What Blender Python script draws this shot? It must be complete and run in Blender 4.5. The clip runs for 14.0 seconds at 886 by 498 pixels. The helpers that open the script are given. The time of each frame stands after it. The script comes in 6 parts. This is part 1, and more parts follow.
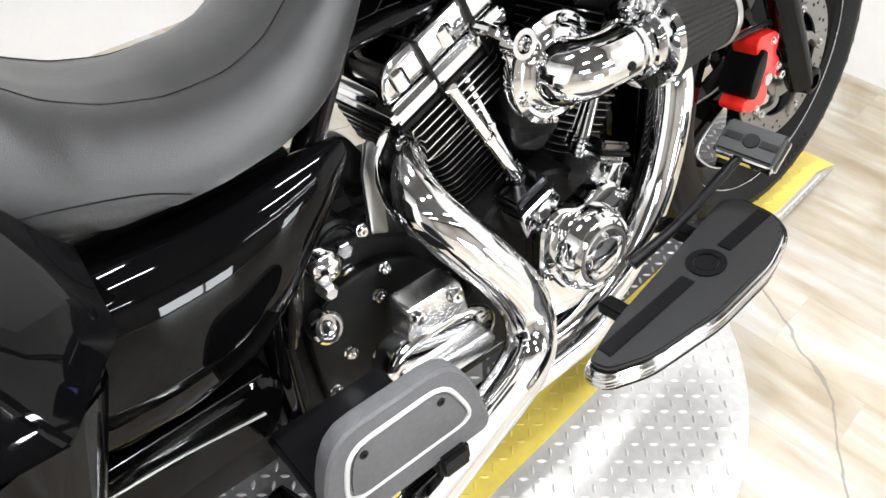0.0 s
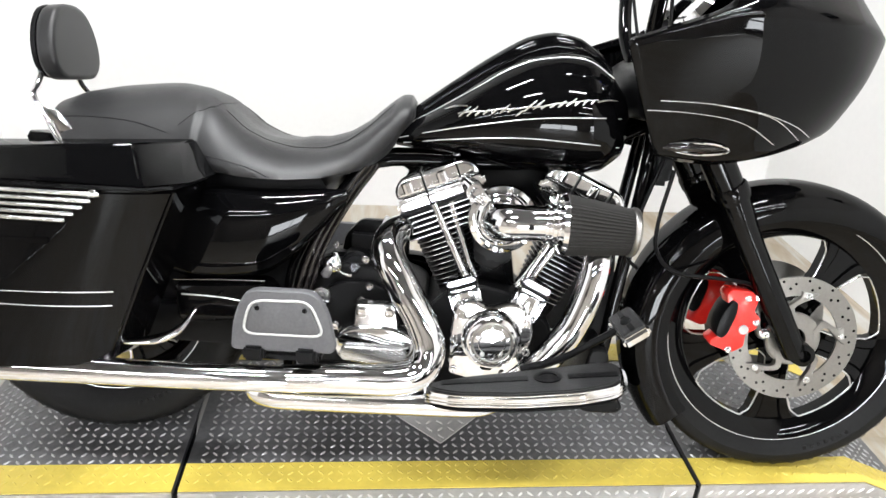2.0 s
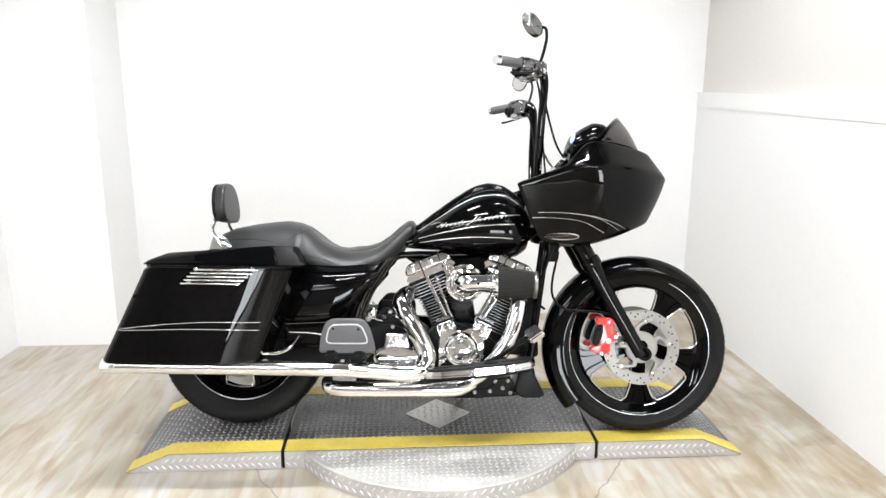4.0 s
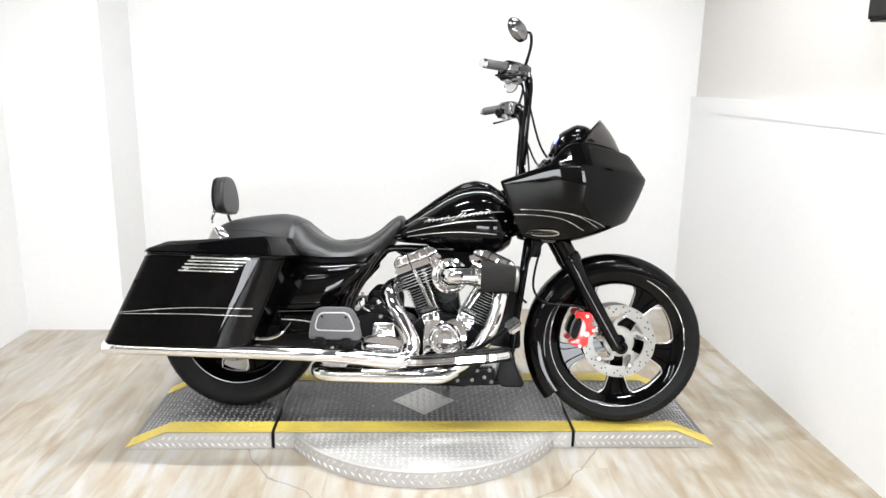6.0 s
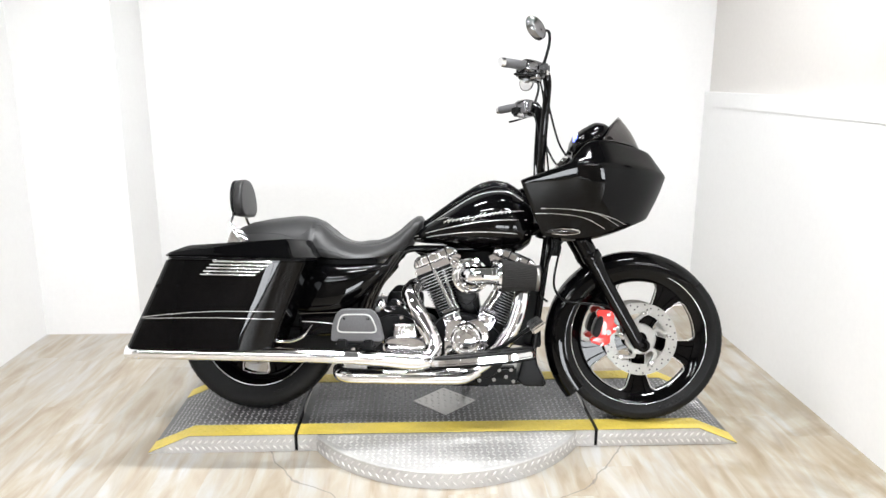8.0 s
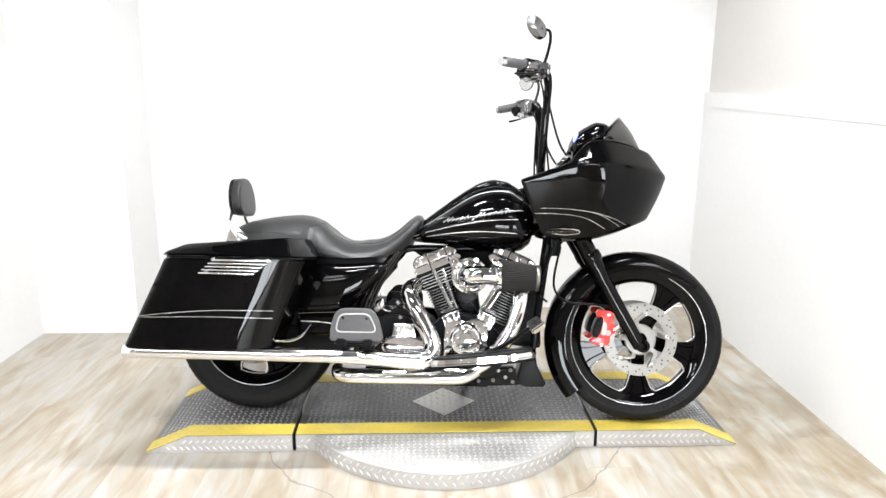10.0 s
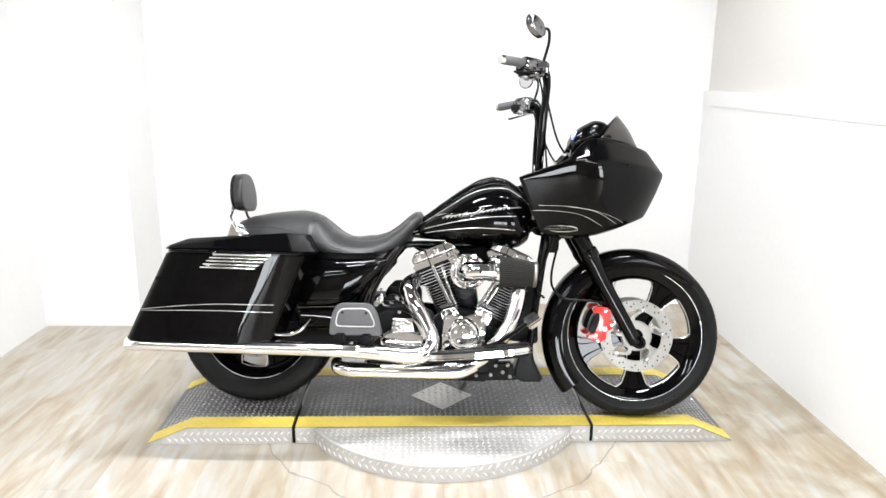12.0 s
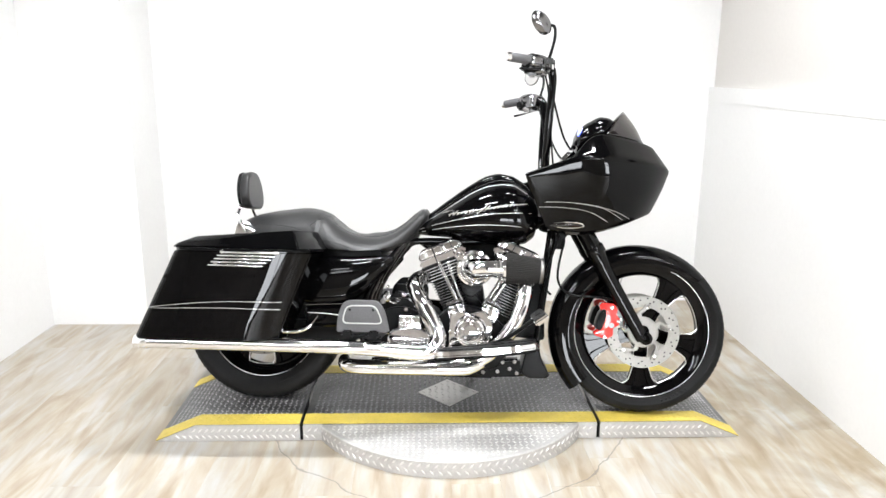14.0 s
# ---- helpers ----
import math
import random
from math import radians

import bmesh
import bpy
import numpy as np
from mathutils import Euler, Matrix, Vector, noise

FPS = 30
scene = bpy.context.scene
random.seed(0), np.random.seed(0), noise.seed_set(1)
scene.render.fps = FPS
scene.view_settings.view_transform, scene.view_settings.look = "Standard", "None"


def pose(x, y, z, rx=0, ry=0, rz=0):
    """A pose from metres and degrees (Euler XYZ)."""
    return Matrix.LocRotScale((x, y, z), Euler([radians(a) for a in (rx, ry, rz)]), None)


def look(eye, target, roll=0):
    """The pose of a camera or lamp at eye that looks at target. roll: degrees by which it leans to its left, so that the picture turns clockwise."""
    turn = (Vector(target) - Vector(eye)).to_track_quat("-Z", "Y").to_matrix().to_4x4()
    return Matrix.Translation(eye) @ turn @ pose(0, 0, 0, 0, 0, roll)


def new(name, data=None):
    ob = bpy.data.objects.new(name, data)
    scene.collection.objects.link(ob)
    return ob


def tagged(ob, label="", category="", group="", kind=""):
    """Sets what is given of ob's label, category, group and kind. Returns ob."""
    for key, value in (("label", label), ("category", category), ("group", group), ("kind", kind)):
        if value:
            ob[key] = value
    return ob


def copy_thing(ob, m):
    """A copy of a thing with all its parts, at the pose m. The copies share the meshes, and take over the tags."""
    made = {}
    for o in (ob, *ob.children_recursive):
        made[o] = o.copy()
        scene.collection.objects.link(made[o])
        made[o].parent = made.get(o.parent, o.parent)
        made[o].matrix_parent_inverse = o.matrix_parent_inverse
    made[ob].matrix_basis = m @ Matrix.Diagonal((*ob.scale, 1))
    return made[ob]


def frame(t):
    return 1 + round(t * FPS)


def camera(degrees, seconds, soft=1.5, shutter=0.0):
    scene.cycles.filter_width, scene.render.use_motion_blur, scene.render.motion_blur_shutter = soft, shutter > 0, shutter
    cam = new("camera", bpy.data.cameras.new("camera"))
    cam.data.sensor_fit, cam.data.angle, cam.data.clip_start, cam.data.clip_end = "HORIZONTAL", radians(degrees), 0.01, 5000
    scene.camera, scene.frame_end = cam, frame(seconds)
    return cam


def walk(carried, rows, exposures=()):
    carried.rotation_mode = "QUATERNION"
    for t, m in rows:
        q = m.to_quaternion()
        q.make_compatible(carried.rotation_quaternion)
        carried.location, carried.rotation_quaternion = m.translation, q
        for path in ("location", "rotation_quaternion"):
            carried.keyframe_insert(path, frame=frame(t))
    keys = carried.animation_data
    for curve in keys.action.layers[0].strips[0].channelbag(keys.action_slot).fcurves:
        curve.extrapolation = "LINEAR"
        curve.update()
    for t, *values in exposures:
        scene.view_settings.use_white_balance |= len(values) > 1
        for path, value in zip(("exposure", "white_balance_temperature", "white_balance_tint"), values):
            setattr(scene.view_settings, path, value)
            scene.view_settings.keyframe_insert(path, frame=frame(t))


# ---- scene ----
cam = camera(63.0, 14.0)
PATH = [
    (0, (-0.592, -0.633, 1.188), (0.417, 0.343, -0.236), 1.3),
    (0.5, (-0.358, -0.65, 1.17), (0.304, 0.636, -0.21), 0.9),
    (1, (-0.251, -0.748, 1.177), (0.089, 0.75, -0.103), 3.6),
    (1.5, (-0.271, -1.126, 1.242), (0.078, 0.576, 0.252), 3.8),
    (2, (-0.185, -1.572, 1.312), (0.015, 0.212, 0.431), 3.9),
    (2.5, (-0.193, -1.995, 1.361), (0.014, -0.125, 0.682), 2.1),
    (3, (-0.211, -2.39, 1.404), (-0.019, -0.471, 0.875), 1.0),
    (5.5, (-0.055, -3.061, 1.484), (-0.008, -1.109, 1.052), 0.3),
    (6, (-0.054, -3.017, 1.472), (0.03, -1.072, 1.015), 1.0),
    (6.5, (-0.101, -3.011, 1.488), (-0.014, -1.065, 1.033), -0.5),
    (7, (-0.107, -3.008, 1.49), (-0.032, -1.063, 1.028), 0.5),
    (7.5, (-0.127, -3.013, 1.479), (-0.058, -1.066, 1.025), 0.3),
    (8, (-0.118, -3.007, 1.481), (-0.046, -1.063, 1.017), 0.1),
    (10.5, (-0.127, -2.996, 1.472), (-0.045, -1.052, 1.011), 0.5),
    (11, (-0.123, -3.004, 1.472), (-0.042, -1.061, 1.007), 0.7),
    (11.5, (-0.114, -3.012, 1.481), (-0.041, -1.069, 1.016), 0.3),
    (12, (-0.115, -3.028, 1.482), (-0.041, -1.087, 1.009), 0.7),
    (12.5, (-0.127, -3.041, 1.474), (-0.05, -1.098, 1.005), 0.4),
    (13, (-0.122, -3.038, 1.477), (-0.047, -1.097, 1.001), 0.3),
    (13.5, (-0.126, -3.037, 1.479), (-0.057, -1.097, 0.996), 0.5),
    (14, (-0.124, -3.035, 1.477), (-0.062, -1.094, 1.0), 0.4),
]
walk(cam, [(t, look(eye, target, roll)) for t, eye, target, roll in PATH], [(0.0, 0.10), (1.5, 0.12), (2.5, 0.04), (3.2, 0.0), (5.5, -0.06), (7.5, -0.05), (8.2, 0.0), (10.5, 0.10), (14.0, 0.07)])

# ---- light ----
world = bpy.data.worlds.new("world")
scene.world = world
world.use_nodes = True
world.node_tree.nodes["Background"].inputs[0].default_value = (0.92, 0.96, 1.0, 1)
world.node_tree.nodes["Background"].inputs[1].default_value = 30.0

CEIL = 3.4
LAMPS = [(x, y) for y in (-1.9, 0.0) for x in (-0.80, 0.75)]
# unseen fill lamps, added to brighten the hall that the chrome reflects
HALL_FILL_LAMPS = [(x, y) for y in (-4.4, -6.4) for x in (-2.9, 2.3)]
LAMP_W = 47.0
HALL_FILL_W = 98.0


# ---- materials ----
def nodes_of(name):
    m = bpy.data.materials.new(name)
    m.use_nodes = True
    t = m.node_tree
    return m, t, t.nodes["Principled BSDF"]


def surface(name, color, rough=0.5, metal=0.0, coat=0.0, grain=60.0, vary=0.12, rvary=0.08, bump=0.0, bscale=200.0, stain=3.0, island=0.0, spec=0.5):
    """A material with colour and roughness that vary at two scales, and fine relief."""
    m, t, b = nodes_of(name)
    co = t.nodes.new("ShaderNodeTexCoord")
    fine, broad = t.nodes.new("ShaderNodeTexNoise"), t.nodes.new("ShaderNodeTexNoise")
    fine.inputs["Scale"].default_value, broad.inputs["Scale"].default_value = grain, stain
    fine.inputs["Detail"].default_value, broad.inputs["Detail"].default_value = 4, 5
    for n in (fine, broad):
        t.links.new(co.outputs["Object"], n.inputs["Vector"])
    both = t.nodes.new("ShaderNodeMath")
    both.operation = "ADD"
    t.links.new(fine.outputs["Fac"], both.inputs[0])
    t.links.new(broad.outputs["Fac"], both.inputs[1])
    ramp = t.nodes.new("ShaderNodeMapRange")
    ramp.inputs["From Min"].default_value, ramp.inputs["From Max"].default_value = 0.6, 1.4
    ramp.inputs["To Min"].default_value, ramp.inputs["To Max"].default_value = 1 - vary, 1 + vary
    t.links.new(both.outputs[0], ramp.inputs["Value"])
    mul = t.nodes.new("ShaderNodeVectorMath")
    mul.operation = "SCALE"
    mul.inputs[0].default_value = color
    t.links.new(ramp.outputs[0], mul.inputs["Scale"])
    t.links.new(mul.outputs[0], b.inputs["Base Color"])
    rr = t.nodes.new("ShaderNodeMapRange")
    rr.inputs["From Min"].default_value, rr.inputs["From Max"].default_value = 0.3, 0.7
    rr.inputs["To Min"].default_value, rr.inputs["To Max"].default_value = max(rough - rvary, 0.0), rough + rvary
    t.links.new(broad.outputs["Fac"], rr.inputs["Value"])
    t.links.new(rr.outputs[0], b.inputs["Roughness"])
    b.inputs["Metallic"].default_value = metal
    b.inputs["Coat Weight"].default_value = coat
    b.inputs["Coat Roughness"].default_value = 0.03
    b.inputs["Specular IOR Level"].default_value = spec
    if bump:
        n = t.nodes.new("ShaderNodeTexNoise")
        n.inputs["Scale"].default_value = bscale
        n.inputs["Detail"].default_value = 3
        t.links.new(co.outputs["Object"], n.inputs["Vector"])
        bp = t.nodes.new("ShaderNodeBump")
        bp.inputs["Strength"].default_value = bump
        bp.inputs["Distance"].default_value = 0.002
        t.links.new(n.outputs["Fac"], bp.inputs["Height"])
        t.links.new(bp.outputs[0], b.inputs["Normal"])
    return m


def plank_material():
    """Pale vinyl boards with long grain, knots and a tone of their own."""
    m, t, b = nodes_of("vinyl_board")
    co, info = t.nodes.new("ShaderNodeTexCoord"), t.nodes.new("ShaderNodeObjectInfo")
    off = t.nodes.new("ShaderNodeVectorMath")
    off.operation = "MULTIPLY_ADD"
    off.inputs[1].default_value = (37, 11, 5)
    t.links.new(info.outputs["Random"], off.inputs[0])
    t.links.new(co.outputs["Object"], off.inputs[2])
    mp = t.nodes.new("ShaderNodeMapping")
    mp.inputs["Scale"].default_value = (6, 0.9, 1)
    t.links.new(off.outputs[0], mp.inputs["Vector"])
    n = t.nodes.new("ShaderNodeTexNoise")
    n.inputs["Scale"].default_value, n.inputs["Detail"].default_value, n.inputs["Distortion"].default_value = 2.2, 7, 1.1
    t.links.new(mp.outputs[0], n.inputs["Vector"])
    cr = t.nodes.new("ShaderNodeValToRGB")
    cr.color_ramp.elements[0].position, cr.color_ramp.elements[0].color = 0.24, (0.32, 0.277, 0.222, 1)
    cr.color_ramp.elements[1].position, cr.color_ramp.elements[1].color = 0.78, (0.475, 0.465, 0.44, 1)
    e = cr.color_ramp.elements.new(0.5)
    e.color = (0.40, 0.368, 0.318, 1)
    e2 = cr.color_ramp.elements.new(0.62)
    e2.color = (0.425, 0.42, 0.405, 1)
    t.links.new(n.outputs["Fac"], cr.inputs["Fac"])
    tone = t.nodes.new("ShaderNodeMapRange")
    tone.inputs["To Min"].default_value, tone.inputs["To Max"].default_value = 0.89, 0.99
    t.links.new(info.outputs["Random"], tone.inputs["Value"])
    mul = t.nodes.new("ShaderNodeVectorMath")
    mul.operation = "SCALE"
    t.links.new(tone.outputs[0], mul.inputs["Scale"])
    # worn brown and bleached patches that run across the boards
    gp = t.nodes.new("ShaderNodeNewGeometry")
    mp2 = t.nodes.new("ShaderNodeMapping")
    mp2.inputs["Scale"].default_value = (5.0, 1.0, 1)
    mp2.inputs["Rotation"].default_value = (0, 0, 0.12)
    t.links.new(gp.outputs["Position"], mp2.inputs["Vector"])
    pn = t.nodes.new("ShaderNodeTexNoise")
    pn.inputs["Scale"].default_value, pn.inputs["Detail"].default_value, pn.inputs["Distortion"].default_value = 1.8, 7, 1.4
    t.links.new(mp2.outputs[0], pn.inputs["Vector"])
    pr = t.nodes.new("ShaderNodeValToRGB")
    pr.color_ramp.elements[0].position, pr.color_ramp.elements[0].color = 0.36, (0.82, 0.745, 0.64, 1)
    pr.color_ramp.elements[1].position, pr.color_ramp.elements[1].color = 0.66, (1.0, 1.015, 1.04, 1)
    pe = pr.color_ramp.elements.new(0.5)
    pe.color = (0.97, 0.93, 0.86, 1)
    t.links.new(pn.outputs["Fac"], pr.inputs["Fac"])
    pm = t.nodes.new("ShaderNodeVectorMath")
    pm.operation = "MULTIPLY"
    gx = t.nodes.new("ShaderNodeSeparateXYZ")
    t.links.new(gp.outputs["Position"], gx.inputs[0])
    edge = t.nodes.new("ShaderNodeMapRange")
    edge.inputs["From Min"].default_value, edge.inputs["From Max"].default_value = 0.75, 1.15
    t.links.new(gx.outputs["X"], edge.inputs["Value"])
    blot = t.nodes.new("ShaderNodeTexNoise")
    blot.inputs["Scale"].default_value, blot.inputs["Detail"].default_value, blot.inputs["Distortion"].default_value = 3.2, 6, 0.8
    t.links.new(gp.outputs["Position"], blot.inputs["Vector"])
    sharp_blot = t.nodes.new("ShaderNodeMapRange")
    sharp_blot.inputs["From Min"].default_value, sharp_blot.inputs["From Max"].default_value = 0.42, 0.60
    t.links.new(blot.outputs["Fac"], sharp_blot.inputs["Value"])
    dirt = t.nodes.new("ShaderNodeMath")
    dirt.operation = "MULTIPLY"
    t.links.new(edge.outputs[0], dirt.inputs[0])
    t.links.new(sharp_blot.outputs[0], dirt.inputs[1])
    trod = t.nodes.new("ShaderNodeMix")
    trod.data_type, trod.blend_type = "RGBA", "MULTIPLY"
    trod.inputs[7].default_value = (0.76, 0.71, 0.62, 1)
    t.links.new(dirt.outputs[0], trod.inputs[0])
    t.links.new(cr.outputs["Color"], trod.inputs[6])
    t.links.new(trod.outputs[2], pm.inputs[0])
    t.links.new(pr.outputs["Color"], pm.inputs[1])
    t.links.new(pm.outputs[0], mul.inputs[0])
    # a scuffed ring round the turntable and a few wandering hairline marks
    geo, sep = t.nodes.new("ShaderNodeNewGeometry"), t.nodes.new("ShaderNodeVectorMath")
    sep.operation = "MULTIPLY"
    sep.inputs[1].default_value = (1, 1, 0)
    t.links.new(geo.outputs["Position"], sep.inputs[0])
    wob = t.nodes.new("ShaderNodeTexNoise")
    wob.inputs["Scale"].default_value, wob.inputs["Detail"].default_value = 2.6, 4
    t.links.new(sep.outputs[0], wob.inputs["Vector"])

    def calc(op, a, c, d=None):
        n2 = t.nodes.new("ShaderNodeMath")
        n2.operation = op
        for k, v in enumerate((a, c, d)):
            if v is None:
                continue
            if isinstance(v, (int, float)):
                n2.inputs[k].default_value = v
            else:
                t.links.new(v, n2.inputs[k])
        return n2.outputs[0]

    ln = t.nodes.new("ShaderNodeVectorMath")
    ln.operation = "LENGTH"
    t.links.new(sep.outputs[0], ln.inputs[0])
    off_ring = calc("ABSOLUTE", calc("SUBTRACT", calc("MULTIPLY_ADD", wob.outputs["Fac"], 0.22, ln.outputs["Value"]), 0.90), 0)
    ring = calc("LESS_THAN", off_ring, 0.003)
    near = calc("LESS_THAN", wob.outputs["Fac"], 0.62)
    mark = calc("MULTIPLY", calc("MULTIPLY", ring, near), 0.6)
    mix = t.nodes.new("ShaderNodeMix")
    mix.data_type = "RGBA"
    mix.inputs[7].default_value = (0.12, 0.115, 0.11, 1)
    t.links.new(mark, mix.inputs[0])
    t.links.new(mul.outputs[0], mix.inputs[6])
    t.links.new(mix.outputs[2], b.inputs["Base Color"])
    b.inputs["Roughness"].default_value = 0.42
    bp = t.nodes.new("ShaderNodeBump")
    bp.inputs["Strength"].default_value, bp.inputs["Distance"].default_value = 0.15, 0.001
    t.links.new(n.outputs["Fac"], bp.inputs["Height"])
    t.links.new(bp.outputs[0], b.inputs["Normal"])
    return m


PAINT = surface("black_paint", (0.0015, 0.0015, 0.0017), 0.3, coat=0.42, grain=500, vary=0.3, rvary=0.03, spec=0.0)
SATIN = surface("satin_black", (0.004, 0.004, 0.0044), 0.32, grain=300, vary=0.25, bump=0.15, bscale=600, spec=0.12)
CRINKLE = surface("crinkle_black", (0.0045, 0.0045, 0.0048), 0.36, spec=0.13, grain=400, vary=0.3, bump=0.5, bscale=900)
LEATHER = surface("black_leather", (0.013, 0.013, 0.0136), 0.37, spec=0.40, grain=250, vary=0.25, rvary=0.06, bump=0.22, bscale=800)
LEATHER.node_tree.nodes["Principled BSDF"].inputs["Sheen Weight"].default_value = 0.06
LEATHER.node_tree.nodes["Principled BSDF"].inputs["Sheen Roughness"].default_value = 0.4
DARKCHROME = surface("dark_chrome", (0.24, 0.24, 0.25), 0.16, metal=1.0, grain=60, vary=0.1, rvary=0.06)
MAT = surface("grey_black_rubber", (0.013, 0.013, 0.0135), 0.42, spec=0.28, grain=200, vary=0.2, bump=0.2, bscale=600)
CHROME = surface("chrome", (0.90, 0.90, 0.91), 0.06, metal=1.0, grain=30, vary=0.03, rvary=0.04)
STEEL = surface("brushed_steel", (0.28, 0.27, 0.255), 0.42, metal=1.0, grain=180, vary=0.10, rvary=0.1)
MACHINED = surface("machined_edge", (0.72, 0.72, 0.72), 0.28, metal=1.0, grain=200, vary=0.08)
RUBBER = surface("tyre_rubber", (0.009, 0.009, 0.0093), 0.55, spec=0.14, grain=120, vary=0.25, bump=0.3, bscale=400)
GREYRUB = surface("worn_grey_rubber", (0.085, 0.085, 0.09), 0.6, grain=160, vary=0.2, bump=0.4, bscale=600)
FINEDGE = surface("fin_edge", (0.42, 0.42, 0.43), 0.3, metal=1.0, grain=200, vary=0.1)
RED = surface("red_paint", (0.72, 0.018, 0.012), 0.28, coat=0.6, grain=120, vary=0.1)
SILVER = surface("silver_line", (0.70, 0.70, 0.70), 0.3, metal=0.6, grain=90, vary=0.05)
WHITE = surface("white_wall_paint", (0.725, 0.725, 0.72), 0.75, grain=45, vary=0.025, stain=0.8, bump=0.12, bscale=160)
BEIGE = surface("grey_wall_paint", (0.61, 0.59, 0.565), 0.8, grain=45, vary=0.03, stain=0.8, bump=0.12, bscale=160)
HALL = surface("hall_wall", (0.33, 0.305, 0.28), 0.8, grain=8, vary=0.35, stain=0.9)
# out of view; coloured this dark so black paint mirrors little light
CEILING = surface("grey_ceiling", (0.085, 0.085, 0.085), 0.85, grain=90, vary=0.05)
PLATE = surface("dark_tread_plate", (0.155, 0.155, 0.16), 0.40, metal=0.5, grain=70, vary=0.3, rvary=0.12, stain=5)
TREAD = surface("worn_tread_steel", (0.46, 0.46, 0.47), 0.38, metal=0.8, grain=90, vary=0.2, rvary=0.1)
BRIGHT = surface("bright_tread_plate", (0.45, 0.443, 0.43), 0.46, metal=0.35, grain=70, vary=0.15, rvary=0.12, stain=6)
LUG = surface("polished_tread", (0.66, 0.65, 0.635), 0.38, metal=0.5, grain=120, vary=0.1)
YELLOW = surface("yellow_paint", (0.61, 0.475, 0.085), 0.45, grain=60, vary=0.12, stain=7)
BOARD = plank_material()
GROUT = surface("board_joint", (0.36, 0.33, 0.285), 0.7)
PLEAT = surface("filter_cloth", (0.022, 0.021, 0.020), 0.8, spec=0.2, grain=600, vary=0.3, bump=0.4, bscale=1500)
MIRROR = surface("mirror_glass", (0.9, 0.9, 0.9), 0.02, metal=1.0, vary=0.01, rvary=0.01)
SMOKE = surface("smoked_plastic", (0.012, 0.010, 0.010), 0.08, coat=0.4, vary=0.2, rvary=0.03)
GREYEDGE = surface("pale_inlay", (0.45, 0.45, 0.44), 0.5, vary=0.1)


def glow(name, color, strength):
    m, t, b = nodes_of(name)
    b.inputs["Emission Color"].default_value = (*color, 1)
    b.inputs["Emission Strength"].default_value = strength
    return m


DIFFUSER = glow("lamp_diffuser", (1, 0.98, 0.94), 4.0)
BLUEGLOW = glow("blue_gauge_light", (0.05, 0.12, 1.0), 2.5)


# ---- mesh helpers ----
MOUNT = {"group": Matrix()}


def group_at(x=0.0, y=0.0, z=0.0, lean=0.0, wide=1.0, foot=0.0):
    """Where the next group of parts is bolted on, from the motorcycle's own origin; lean turns it about its foot."""
    MOUNT["group"] = pose(x, y, z + foot, lean) @ Matrix.Diagonal((1, wide, 1, 1)) @ pose(0, 0, -foot)


def part(name, bm, mats, parent=None, label="", sharp=35):
    """Links a bmesh (or a ready mesh) as one object under a thing or a part."""
    if isinstance(bm, bpy.types.Mesh):
        me = bm
    else:
        bmesh.ops.recalc_face_normals(bm, faces=bm.faces)
        if MOUNT["group"] != Matrix():
            bmesh.ops.transform(bm, matrix=MOUNT["group"], verts=bm.verts)
        lim = radians(sharp)
        for f in bm.faces:
            f.smooth = True
        for e in bm.edges:
            if len(e.link_faces) == 2 and e.calc_face_angle(0) > lim:
                e.smooth = False
        me = bpy.data.meshes.new(name)
        bm.to_mesh(me)
        bm.free()
        for mt in mats if isinstance(mats, (list, tuple)) else [mats]:
            me.materials.append(mt)
    ob = new(name, me)
    if parent is not None:
        ob.parent = parent
    if label:
        tagged(ob, label)
    return ob


def base(name, m, label, category, **more):
    ob = new(name)
    ob.empty_display_size = 0.1
    ob.matrix_world = m
    return tagged(ob, label, category, **more)


def skin(rings, cap=True, closed=False):
    bm = bmesh.new()
    vs = [[bm.verts.new(p) for p in ring] for ring in rings]
    n = len(vs[0])
    pairs = list(zip(vs, vs[1:])) + ([(vs[-1], vs[0])] if closed else [])
    for a, b in pairs:
        for i in range(n):
            bm.faces.new((a[i], a[(i + 1) % n], b[(i + 1) % n], b[i]))
    if cap and not closed:
        bm.faces.new(vs[0][::-1])
        bm.faces.new(vs[-1])
    return bm


def spline(points, steps=6):
    """Catmull-Rom through the points."""
    p = [Vector(q) for q in points]
    if len(p) < 3 or steps < 2:
        return p
    p = [2 * p[0] - p[1], *p, 2 * p[-1] - p[-2]]
    out = []
    for a, b, c, d in zip(p, p[1:], p[2:], p[3:]):
        for k in range(steps):
            t = k / steps
            out.append(0.5 * ((2 * b) + (c - a) * t + (2 * a - 5 * b + 4 * c - d) * t * t + (3 * b - a - 3 * c + d) * t**3))
    return out + [p[-2]]


def tube(points, r, n=14, steps=6, cap=True, flat=1.0):
    """A pipe along a smooth path; r: one radius, or one for each given point."""
    path = spline(points, steps)
    rs = np.interp(np.linspace(0, 1, len(path)), np.linspace(0, 1, len(points)), r if isinstance(r, (list, tuple)) else [r] * len(points))
    rings, up = [], None
    for i, p in enumerate(path):
        d = (path[min(i + 1, len(path) - 1)] - path[max(i - 1, 0)]).normalized()
        up = (Vector((0, 0, 1)) if abs(d.z) < 0.9 else Vector((1, 0, 0))) if up is None else up
        up = (up - d * up.dot(d)).normalized()
        side = d.cross(up)
        rings.append([p + float(rs[i]) * (math.cos(a) * side + flat * math.sin(a) * up) for a in np.linspace(0, 2 * math.pi, n, endpoint=False)])
    return skin(rings, cap)


